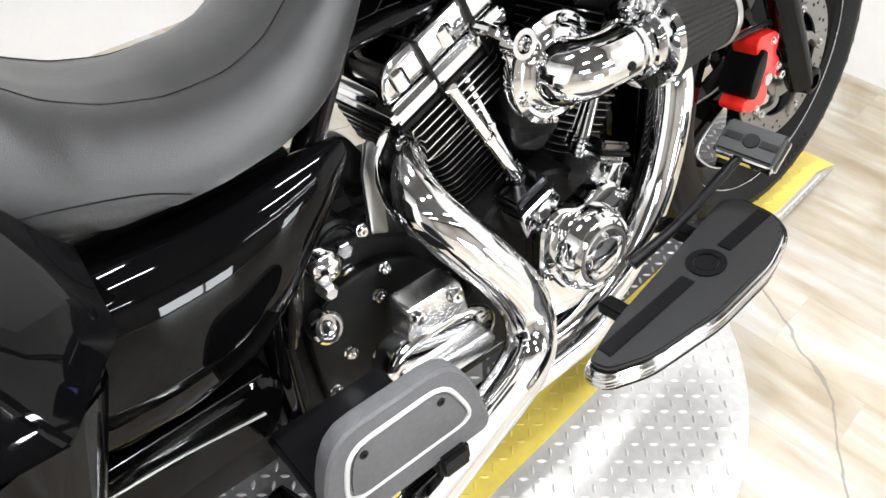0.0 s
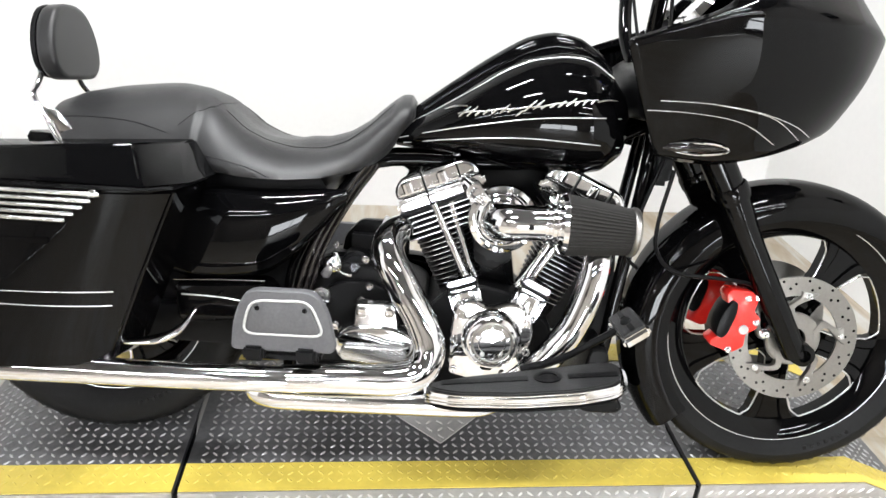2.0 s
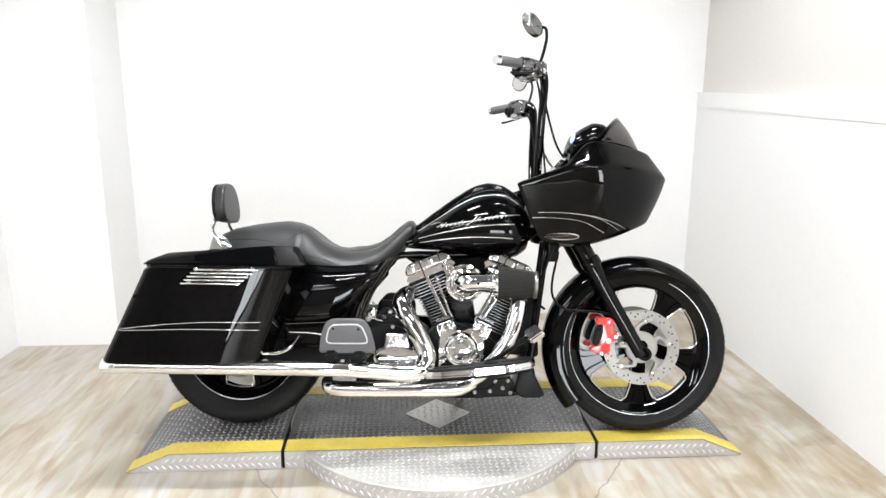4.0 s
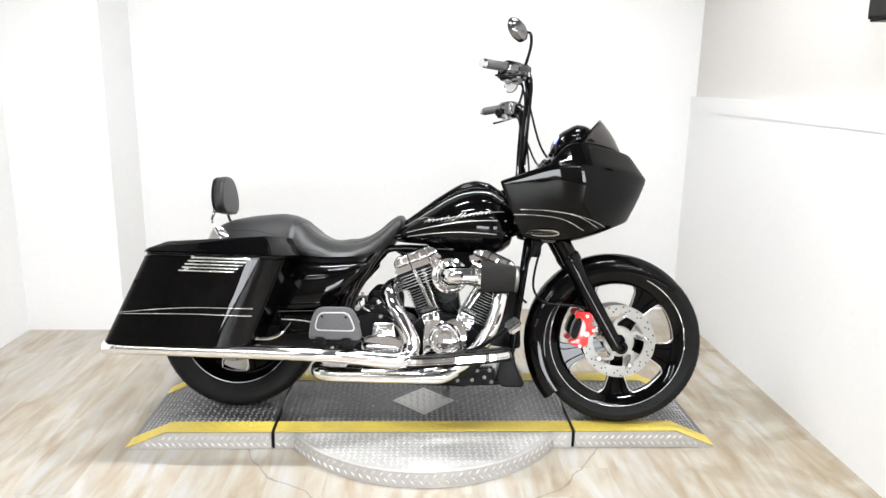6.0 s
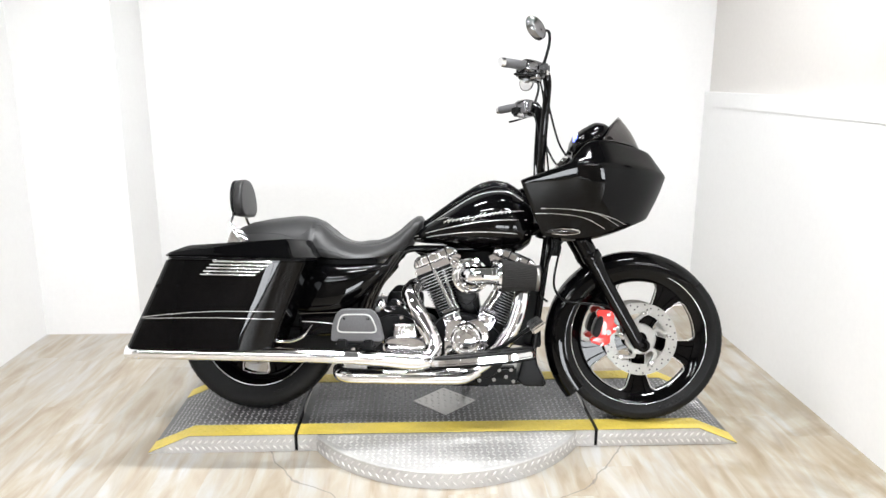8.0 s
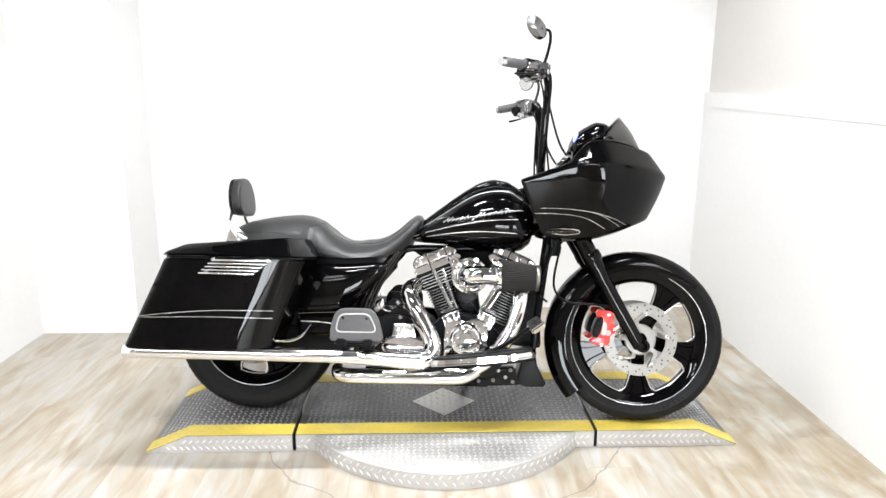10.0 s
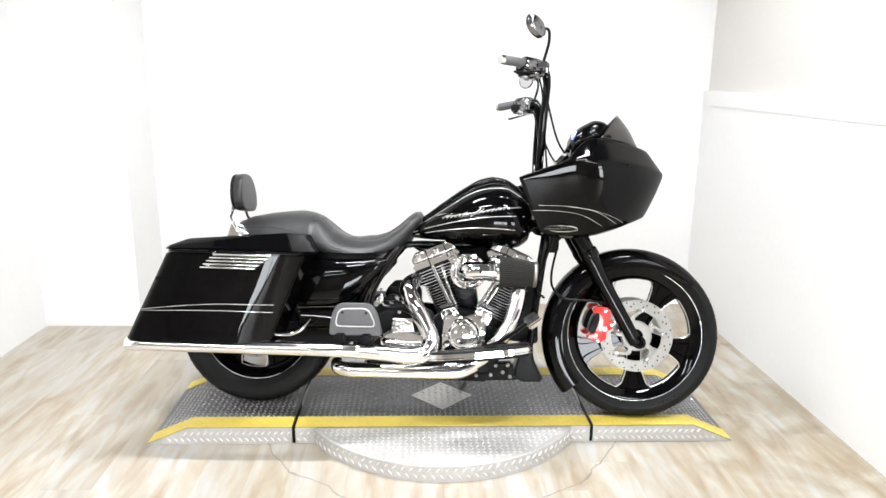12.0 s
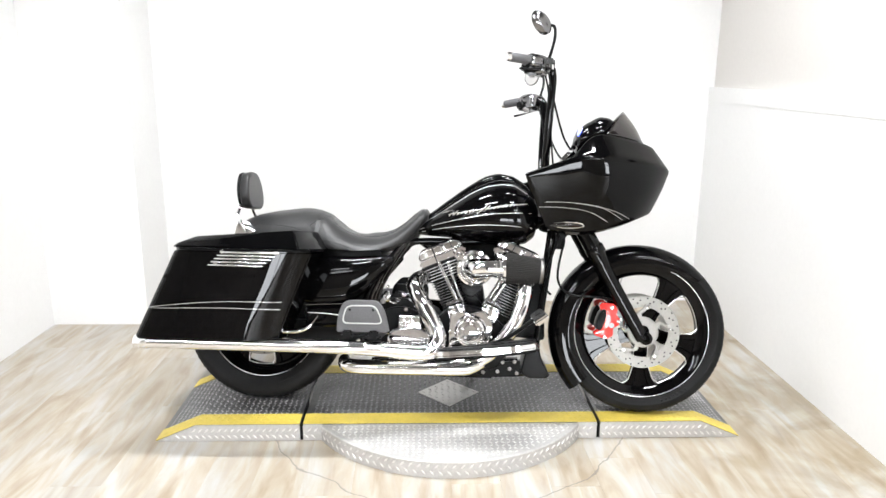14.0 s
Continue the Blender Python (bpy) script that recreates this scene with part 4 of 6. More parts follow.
# ---- side covers, frame ----
for s in (-1, 1):
    cov = Body([(-0.62, 0.60, 0.44, 0.02, 2.4, 0.5), (-0.56, 0.625, 0.425, 0.045, 2.6, 0.5), (-0.48, 0.632, 0.43, 0.055, 2.6, 0.5), (-0.40, 0.632, 0.445, 0.055, 2.6, 0.55), (-0.33, 0.636, 0.50, 0.045, 2.4, 0.6), (-0.27, 0.640, 0.57, 0.03, 2.2, 0.6), (-0.235, 0.640, 0.61, 0.012, 2.2, 0.6)])
    bm = cov.mesh()
    bmesh.ops.translate(bm, verts=bm.verts, vec=(0, s * 0.165, 0))
    c = part("side_cover", bm, PAINT, bike, "gloss black side cover")
    part("lower_cover", prism([(-0.60, 0.418), (-0.40, 0.432), (-0.375, 0.40), (-0.40, 0.345), (-0.59, 0.330)], s * 0.10, s * 0.195, 0.016, 0.02, 3), PAINT, bike, "gloss black lower side cover with a silver pinstripe")
    part("cover_line", tube([(-0.595, s * 0.197, 0.428), (-0.50, s * 0.199, 0.434), (-0.40, s * 0.197, 0.437)], 0.0015, 6, 4), DARKCHROME, c, "thin bright trim line")
    part("pinstripe", tube([(-0.58, s * 0.1965, 0.396), (-0.50, s * 0.1965, 0.394), (-0.41, s * 0.1965, 0.384)], 0.0015, 6, 4), SILVER, c)
    part("frame_tube", tube([(-0.20, s * 0.11, 0.69), (-0.27, s * 0.125, 0.60), (-0.345, s * 0.13, 0.47), (-0.36, s * 0.13, 0.36), (-0.36, s * 0.12, 0.22)], 0.015, 14, 5), PAINT, bike, "black frame tube")
    part("frame_tube", tube([(0.43, s * 0.03, 0.86), (0.42, s * 0.06, 0.72), (0.385, s * 0.075, 0.45), (0.35, s * 0.08, 0.22), (0.28, s * 0.085, 0.155), (-0.36, s * 0.10, 0.155)], 0.015, 14, 5), PAINT, bike, "black frame downtube")
    part("frame_tube", tube([(0.44, s * 0.03, 0.82), (0.20, s * 0.05, 0.715), (-0.15, s * 0.08, 0.70), (-0.22, s * 0.10, 0.66)], 0.014, 14, 5), PAINT, bike, "black frame backbone tube")
part("frame_plate", prism([(-0.68, 0.275), (-0.66, 0.36), (-0.50, 0.365), (-0.40, 0.34), (-0.38, 0.275)], -0.165, -0.125, 0.008, 0.015), SATIN, bike, "black lower frame plate")
part("fender_strut", prism([(-0.76, 0.285), (-0.74, 0.46), (-0.60, 0.60), (-0.42, 0.60), (-0.335, 0.44), (-0.335, 0.285)], -0.132, -0.108, 0.008, 0.03), SATIN, bike, "black fender strut plate")
part("seat_base", prism([(-0.64, 0.60), (-0.62, 0.668), (-0.30, 0.668), (-0.275, 0.63), (-0.29, 0.60)], -0.145, 0.145, 0.012, 0.02), SATIN, bike, "black seat base")
part("battery_box", rbox((-0.45, 0, 0.52), (0.26, 0.19, 0.20), 0.02), SATIN, bike)
part("swingarm", rbox((-0.60, 0, 0.30), (0.46, 0.26, 0.05), 0.02), SATIN, bike)
for i, (y, o) in enumerate(((-0.115, 0.0), (-0.10, 0.012), (-0.13, -0.012))):
    part("cable", tube([(-0.19 + o, y, 0.69), (-0.25 + o, y - 0.01, 0.60), (-0.30 + o, y - 0.015, 0.50), (-0.33 + o, y - 0.01, 0.40)], 0.006, 10, 6), SMOKE, bike, "glossy black cable run")

# ---- engine ----
part("crankcase", prism([(-0.06, 0.20), (-0.07, 0.36), (-0.01, 0.425), (0.06, 0.44), (0.14, 0.425), (0.235, 0.35), (0.25, 0.24), (0.20, 0.17), (0.0, 0.16)], -0.125, 0.14, 0.014, 0.03, 3), CRINKLE, bike, "black crinkle-finish crankcase")


def cylinder(x0, tilt, name, lean):
    """A finned barrel with its head and rocker box; lean: how far the rocker box sits off the axis."""
    ax = Vector((math.sin(radians(tilt)), 0, math.cos(radians(tilt))))
    foot = Vector((x0, -0.026, 0.284))
    m = Matrix.Translation(foot) @ Matrix.Rotation(radians(tilt), 4, "Y")
    core = part(name, lathe([(0.05, 0.09), (0.054, 0.11), (0.054, 0.30), (0.05, 0.31)], foot, ax, 32), CRINKLE, bike, "black finned cylinder with bright fin edges")

    def fin(a, b, h, r):
        pts = rounded([(-a, -b), (a, -b), (a, b), (-a, b)], r, 7)
        bm = skin([[Vector((x, y, z)) for x, y in pts] for z in (-h, -h * 0.45, h * 0.45, h)])
        for f in bm.faces:
            if len(f.verts) == 4 and max(v.co.z for v in f.verts) - min(v.co.z for v in f.verts) > h * 0.8:
                f.material_index = 1
        return bm

    def stack(nm, bm, count, z, pitch, label, dx=0.0, taper=0.0):
        me = None
        for i in range(count):
            ob = part(nm, me or bm, [CRINKLE, FINEDGE if nm == "fin" else MACHINED], core, "" if me else label, sharp=25)
            me = ob.data
            k = 1 - taper * (1 - i / (count - 1))
            ob.matrix_local = m @ pose(dx, 0, z + i * pitch) @ Matrix.Diagonal((k, k, 1, 1))

    stack("fin", fin(0.062, 0.070, 0.0013, 0.030), 13, 0.132, 0.0118, "thin fin with a bright edge", 0.0, 0.20)
    stack("head_fin", fin(0.088, 0.082, 0.0019, 0.020), 5, 0.290, 0.0125, "thick head fin with a bright edge", lean * 0.4)
    part("head", rbox((0, 0, 0), (0.15, 0.14, 0.07), 0.01), CRINKLE, core).matrix_local = m @ pose(lean * 0.4, 0, 0.315)
    part("rocker_box", rbox((0, 0, 0), (0.204, 0.172, 0.026), 0.007, 4), CHROME, core, "chrome lower rocker box").matrix_local = m @ pose(lean, 0, 0.369)
    part("head_gasket", rbox((0, 0, 0), (0.192, 0.164, 0.012), 0.003), SATIN, core, "dark gasket under the rocker box").matrix_local = m @ pose(lean * 0.8, 0, 0.351)
    side = rounded([(-0.098, 0.0), (-0.096, 0.026), (-0.074, 0.046), (0.070, 0.046), (0.096, 0.026), (0.098, 0.0)], 0.014, 5)
    part("rocker_cover", prism(side, -0.078, 0.078, 0.012, 0, 4), CHROME, core, "chrome domed rocker cover").matrix_local = m @ pose(lean, 0, 0.383)
    for x in (-0.066, 0.014):
        b = part("rocker_bolt", lathe([(0.017, -0.022), (0.017, 0.0), (0.013, 0.004), (0.0095, 0.004), (0.0095, 0.010), (0.003, 0.011)], (0, 0, 0), (0, 0, 1), 14), CHROME, core)
        b.matrix_local = m @ pose(lean + x, -0.066, 0.414)
    for x in (-0.028, 0.052):
        part("cover_joint", prism([(p, q * 1.04) for p, q in rounded([(-0.0022, -0.040), (-0.0022, 0.0455), (0.0022, 0.0455), (0.0022, -0.040)], 0.0005, 2)], -0.0865, 0.070, 0.0005), SATIN, core).matrix_local = m @ pose(lean + x, 0, 0.383)
    return core, m


cyl_r, m_r = cylinder(0.079, -22.5, "rear_cylinder", 0.028)
cyl_f, m_f = cylinder(0.152, 23.5, "front_cylinder", -0.030)
group_at(0.020, -0.022, 0.010)
# pushrod tubes with their collars, and the tappet blocks
for low, top in (((0.016, -0.118, 0.435), (-0.070, -0.098, 0.604)), ((0.030, -0.088, 0.435), (-0.034, -0.074, 0.610)), ((0.126, -0.118, 0.432), (0.218, -0.096, 0.585)), ((0.146, -0.088, 0.430), (0.240, -0.074, 0.572))):
    a, b = Vector(low), Vector(top)
    t = part("pushrod_tube", tube([a, a.lerp(b, 0.5), b], [0.0105, 0.0085, 0.0085], 14, 2), CHROME, bike, "chrome pushrod tube")
    part("collar", tube([a.lerp(b, 0.02), a.lerp(b, 0.08), a.lerp(b, 0.12)], 0.0145, 14, 2), CHROME, t)
    for f in (0.02, 0.06, 0.10, 0.14):
        part("collar_rib", tube([a.lerp(b, f), a.lerp(b, f + 0.018)], 0.0165 - 0.02 * f, 14, 1), DARKCHROME, t)
    part("collar", tube([a.lerp(b, 0.50), a.lerp(b, 0.54)], 0.0110, 14, 1), CHROME, t)
group_at(0.008, -0.034, 0.020)
for x, tilt in ((0.026, -19), (0.158, 25)):
    blk = part("tappet_block", rbox((x, -0.122, 0.392), (0.068, 0.055, 0.062), 0.008, 3, Matrix.Rotation(radians(tilt), 4, "Y")), MACHINED, bike, "bright metal tappet block")
    part("gasket_line", rbox((x + math.sin(radians(tilt)) * 0.034, -0.120, 0.392 + 0.034), (0.070, 0.058, 0.006), 0.002, 2, Matrix.Rotation(radians(tilt), 4, "Y")), SATIN, blk)
    part("block_cap", rbox((x + math.sin(radians(tilt)) * 0.046, -0.120, 0.392 + 0.043), (0.062, 0.050, 0.014), 0.004, 2, Matrix.Rotation(radians(tilt), 4, "Y")), DARKCHROME, blk)
    part("block_web", prism([(-0.016, -0.030), (0.016, -0.030), (0.010, 0.026), (-0.010, 0.026)], -0.1535, -0.146, 0.003, 0.004, 2, Matrix.Translation((x, 0, 0.392)) @ Matrix.Rotation(radians(tilt), 4, "Y")), CHROME, blk)
    for dx, dz in ((-0.024, -0.02), (0.024, -0.02), (-0.024, 0.018), (0.024, 0.018)):
        v = Matrix.Rotation(radians(tilt), 4, "Y") @ Vector((dx, 0, dz))
        part("bolt", bolt((x + v.x, -0.148, 0.392 + v.z), 0.0065, 0.008), DARKCHROME, blk)
# cam cover
group_at(0.002, -0.046, 0.026)
cam_plate = [(0.000, 0.228), (-0.002, 0.300), (0.006, 0.385), (0.040, 0.405), (0.085, 0.382), (0.130, 0.402), (0.168, 0.385), (0.182, 0.330), (0.160, 0.262), (0.118, 0.222), (0.06, 0.215)]
cc = part("cam_cover", prism(cam_plate, -0.158, -0.120, 0.010, 0.018, 3), CHROME, bike, "polished chrome cam cover")
part("cover_drum", lathe([(0.066, 0.0), (0.064, 0.018), (0.058, 0.026), (0.056, 0.030), (0.054, 0.028), (0.050, 0.030), (0.046, 0.034), (0.030, 0.036), (0.028, 0.033), (0.026, 0.037), (0.002, 0.039)], (0.090, -0.156, 0.318), (0, -1, 0), 48), CHROME, cc, "round chrome timer cover")
part("drum_ring", lathe([(0.040, 0.036), (0.042, 0.037), (0.044, 0.036), (0.042, 0.034)], (0.090, -0.156, 0.318), (0, -1, 0), 40, closed=True), STEEL, cc)
for k in range(5):
    a = radians(90 + 72 * k)
    part("bolt", bolt((0.090 + 0.033 * math.cos(a), -0.191, 0.318 + 0.033 * math.sin(a)), 0.004, 0.005), MACHINED, cc)
for x, z in ((0.012, 0.24), (0.010, 0.31), (0.022, 0.385), (0.165, 0.37), (0.168, 0.29), (0.12, 0.236)):
    part("bolt", bolt((x, -0.157, z), 0.007, 0.009), CHROME, cc)
group_at()
part("coil_plate", prism([(-0.17, 0.70), (0.27, 0.712), (0.28, 0.64), (0.25, 0.54), (0.20, 0.55), (0.03, 0.58), (-0.06, 0.63)], 0.02, 0.07, 0.01, 0.02), SATIN, bike, "black plate under the tank")
part("oil_tank", rbox((-0.205, 0.0, 0.462), (0.16, 0.12, 0.10), 0.045, 5), CRINKLE, bike, "black oil tank behind the rear cylinder")
vb = part("coil_cover", prism([(0.045, 0.49), (0.035, 0.60), (0.075, 0.63), (0.125, 0.60), (0.13, 0.50), (0.09, 0.47)], -0.125, -0.05, 0.008, 0.012), SATIN, bike, "black angular coil cover between the cylinders")
part("cover_bolt", lathe([(0.016, 0), (0.016, 0.008), (0.012, 0.012), (0.002, 0.012)], (0.058, -0.124, 0.575), (0, -1, 0), 6), CHROME, vb)
part("front_plate", prism([(0.17, 0.30), (0.22, 0.56), (0.34, 0.62), (0.398, 0.50), (0.408, 0.28)], 0.03, 0.055, 0.006, 0.02), SATIN, bike, "black plate in front of the engine")
part("engine_mount", rbox((0.30, 0, 0.52), (0.05, 0.10, 0.12), 0.01), SATIN, bike)
part("engine_block", prism([(0.0, 0.42), (0.03, 0.60), (0.12, 0.60), (0.15, 0.42)], -0.055, 0.06, 0.01, 0.01), SATIN, bike)

# ---- intake ----
IX, IZ, IY = 0.104, 0.594, -0.188
ic = part("intake_plate", lathe([(0.020, -0.016), (0.062, -0.016), (0.074, -0.008), (0.076, 0.002), (0.073, 0.010), (0.064, 0.014), (0.058, 0.012), (0.054, 0.016), (0.046, 0.022), (0.020, 0.024)], (IX - 0.004, -0.136, IZ), (0, -1, 0), 56), CHROME, bike, "chrome intake backing plate")
part("elbow", tube([(IX - 0.006, -0.146, IZ), (IX - 0.004, -0.162, IZ), (IX + 0.010, -0.181, IZ + 0.002), (IX + 0.040, IY, IZ + 0.004), (IX + 0.072, IY, IZ + 0.005), (IX + 0.116, IY + 0.002, IZ + 0.006)], [0.047, 0.045, 0.041, 0.038, 0.038, 0.038], 32, 7), CHROME, ic, "polished chrome intake elbow")
part("elbow_ring", lathe([(0.036, 0.0), (0.042, 0.001), (0.042, 0.006), (0.040, 0.008), (0.040, 0.014), (0.046, 0.016), (0.046, 0.023), (0.043, 0.026), (0.043, 0.030), (0.064, 0.034), (0.067, 0.044), (0.063, 0.046), (0.03, 0.046)], (IX + 0.078, IY, IZ + 0.005), (0.998, 0.04, 0.01), 48), CHROME, ic, "stepped chrome filter flange")
for k in range(6):
    a = radians(20 + 60 * k)
    part("bolt", bolt((IX - 0.004 + 0.066 * math.cos(a), -0.150, IZ + 0.066 * math.sin(a)), 0.005, 0.007), CHROME, ic)
part("filter_clamp", lathe([(0.004, -0.010), (0.010, -0.010), (0.012, 0.0), (0.010, 0.010), (0.004, 0.012)], (IX + 0.098, IY + 0.01, IZ + 0.056), (1, 0, 0.1), 18), CHROME, ic, "chrome clamp screw")
# the cone filter, pleated
fa = Matrix.Translation((IX + 0.122, IY + 0.002, IZ + 0.005)) @ turn_to((0.996, 0.02, -0.05))
NP = 96
rings = []
for h, r, d in ((0, 0.063, 0.0), (0.002, 0.066, 0.003), (0.140, 0.050, 0.0024), (0.142, 0.049, 0.0)):
    rings.append([fa @ Vector(((r - d * (i % 2)) * math.cos(2 * math.pi * i / NP), (r - d * (i % 2)) * math.sin(2 * math.pi * i / NP), h)) for i in range(NP)])
flt = part("air_filter", skin(rings), PLEAT, bike, "tapered pleated black air filter", sharp=20)
part("filter_cap", lathe([(0.051, 0.0), (0.053, 0.003), (0.053, 0.010), (0.050, 0.014), (0.02, 0.016), (0.002, 0.016)], fa @ Vector((0, 0, 0.140)), fa.to_3x3() @ Vector((0, 0, 1)), 40), STEEL, flt, "metal end cap")
eye_m = Vector((0.036, -0.150, 0.650))
part("breather_ring", lathe([(0.012, -0.01), (0.019, -0.01), (0.020, 0.0), (0.019, 0.012), (0.012, 0.012), (0.011, 0.0)], eye_m, (0, -1, 0), 28, closed=True), CHROME, ic, "chrome breather bolt ring")
part("breather_arm", tube([eye_m + Vector((0.016, 0.004, -0.004)), (0.058, -0.146, 0.640), (0.072, -0.142, 0.626)], 0.012, 12, 3), CHROME, ic)
part("breather_hose", tube([eye_m + Vector((0, 0.01, 0)), (0.014, -0.12, 0.668), (0.0, -0.09, 0.672)], 0.008, 10, 3), CHROME, ic)
part("elbow_plug", lathe([(0.001, 0.003), (0.0055, 0.003), (0.0065, 0.0), (0.0065, -0.004)], (IX + 0.050, IY - 0.0385, IZ + 0.003), (0, -1, 0), 16), SATIN, ic, "small black plug")
part("backing_bracket", prism([(0.020, 0.650), (0.032, 0.668), (0.070, 0.655), (0.110, 0.600), (0.070, 0.525), (0.052, 0.540)], -0.140, -0.128, 0.004, 0.010, 2), CHROME, ic, "chrome backing bracket")
part("throttle_body", lathe([(0.035, 0), (0.035, 0.09)], (IX, -0.04, IZ), (0, -1, 0), 24), SATIN, ic)

# ---- gearbox ----
group_at(0.010, -0.002, 0.0)
gb = part("gearbox", prism([(-0.375, 0.215), (-0.375, 0.40), (-0.30, 0.455), (-0.20, 0.46), (-0.12, 0.42), (-0.06, 0.40), (-0.06, 0.20)], -0.085, 0.13, 0.014, 0.03, 3), CRINKLE, bike, "black crinkle-finish gearbox")
part("side_plate", prism([(-0.318, 0.225), (-0.322, 0.38), (-0.27, 0.42), (-0.19, 0.425), (-0.13, 0.395), (-0.085, 0.32), (-0.085, 0.225)], -0.108, -0.084, 0.008, 0.03, 3), CRINKLE, gb)
oval = [(-0.262, 0.238), (-0.275, 0.272), (-0.259, 0.307), (-0.209, 0.320), (-0.146, 0.320), (-0.101, 0.303), (-0.085, 0.272), (-0.101, 0.238), (-0.146, 0.226), (-0.215, 0.226)]
group_at(0.020, -0.031, 0.029)
part("clutch_cover", prism(oval, -0.156, -0.106, 0.012, 0.02, 4), CHROME, gb, "chrome oval clutch release cover")
part("cover_rib", prism([(-0.250, 0.240), (-0.258, 0.256), (-0.250, 0.274), (-0.115, 0.274), (-0.106, 0.256), (-0.115, 0.240)], -0.172, -0.153, 0.006, 0.008, 3), MACHINED, gb, "raised bright panel")
part("top_plate", prism([(-0.230, 0.300), (-0.226, 0.364), (-0.14, 0.366), (-0.130, 0.305)], -0.152, -0.106, 0.006, 0.008, 3), MACHINED, gb, "bright bracket plate")
for x, z in ((-0.212, 0.348), (-0.152, 0.349)):
    part("bolt", bolt((x, -0.151, z), 0.010, 0.010), CHROME, gb)
group_at(0.010, -0.002, 0.0)
for x, z, r in ((-0.211, 0.378, 0.009), (-0.270, 0.316, 0.0085), (-0.305, 0.268, 0.008), (-0.195, 0.413, 0.007), (-0.105, 0.345, 0.008), (-0.108, 0.235, 0.007)):
    part("bolt", bolt((x, -0.106, z), r, 0.010), CHROME, gb)
part("filler_cap", lathe([(0.017, 0), (0.0215, 0.004), (0.0215, 0.026), (0.018, 0.030), (0.0145, 0.030), (0.0135, 0.024), (0.010, 0.024), (0.008, 0.032), (0.001, 0.033)], (-0.300, -0.106, 0.383), (0, -1, 0.35), 28), CHROME, gb, "round chrome filler cap")
group_at(0.017, 0.035, -0.028)
part("gearbox_plug", lathe([(0.0155, 0), (0.0155, 0.010), (0.013, 0.016), (0.007, 0.019), (0.001, 0.0195)], (-0.254, -0.108, 0.380), (0, -1, 0.25), 24), MACHINED, gb, "round chrome plug")
sm = part("starter", lathe([(0.030, 0), (0.034, 0.01), (0.034, 0.05), (0.024, 0.058), (0.010, 0.058), (0.008, 0.064)], (-0.240, -0.05, 0.478), (0, -1, 0), 28), SATIN, bike, "black starter housing")
group_at()
lk = part("linkage", lathe([(0.004, -0.02), (0.019, -0.018), (0.023, -0.006), (0.021, 0.008), (0.013, 0.016), (0.002, 0.018)], (-0.268, -0.118, 0.466), (0, -1, 0), 18), CHROME, bike, "chrome linkage with round ends")
part("link_end", lathe([(0.004, -0.01), (0.011, -0.01), (0.012, 0.006), (0.008, 0.012), (0.002, 0.012)], (-0.279, -0.136, 0.447), (0, -1, 0), 6), MACHINED, lk)
part("link_rod", tube([(-0.268, -0.118, 0.466), (-0.250, -0.112, 0.442), (-0.228, -0.105, 0.436)], [0.006, 0.005, 0.005], 10, 3), CHROME, lk)
part("hose", tube([(-0.30, -0.10, 0.56), (-0.292, -0.108, 0.50), (-0.318, -0.112, 0.45), (-0.325, -0.11, 0.40)], 0.007, 10, 6), SATIN, bike, "black rubber hose")
for x, y, z, r in ((-0.265, -0.10, 0.505, 0.006), (-0.318, -0.125, 0.455, 0.006), (-0.312, -0.128, 0.49, 0.005), (-0.198, -0.095, 0.472, 0.007)):
    part("clip", bolt((x, y, z), r, 0.008), CHROME, bike, "small bright fastener")
group_at(0.017, 0.035, -0.028)
part("starter_ring", lathe([(0.026, 0.0), (0.029, 0.0), (0.029, 0.006), (0.026, 0.006)], (-0.240, -0.102, 0.478), (0, -1, 0), 28, closed=True), CRINKLE, sm)
group_at()
part("bracket_plate", prism([(-0.178, 0.44), (-0.172, 0.535), (-0.158, 0.575), (-0.146, 0.57), (-0.152, 0.44)], -0.082, -0.074, 0.002, 0.004), MACHINED, bike, "bright bracket edge behind the header")
part("inner_cover", prism([(-0.275, 0.42), (-0.262, 0.50), (-0.225, 0.540), (-0.13, 0.540), (-0.105, 0.50), (-0.105, 0.42)], 0.030, 0.060, 0.006, 0.012), SATIN, bike, "black cover behind the rear header")
part("starter_nut", lathe([(0.013, 0), (0.013, 0.010), (0.010, 0.012), (0.004, 0.012)], (-0.223, -0.079, 0.450), (0, -1, 0), 6), DARKCHROME, sm)
part("oil_pan", rbox((-0.06, 0, 0.175), (0.52, 0.21, 0.09), 0.02), CRINKLE, bike)
part("primary_cover", prism([(-0.36, 0.20), (-0.36, 0.40), (-0.28, 0.45), (0.08, 0.42), (0.16, 0.34), (0.14, 0.22), (0.05, 0.18)], 0.135, 0.20, 0.02, 0.05, 3), PAINT, bike, "black primary cover on the far side")

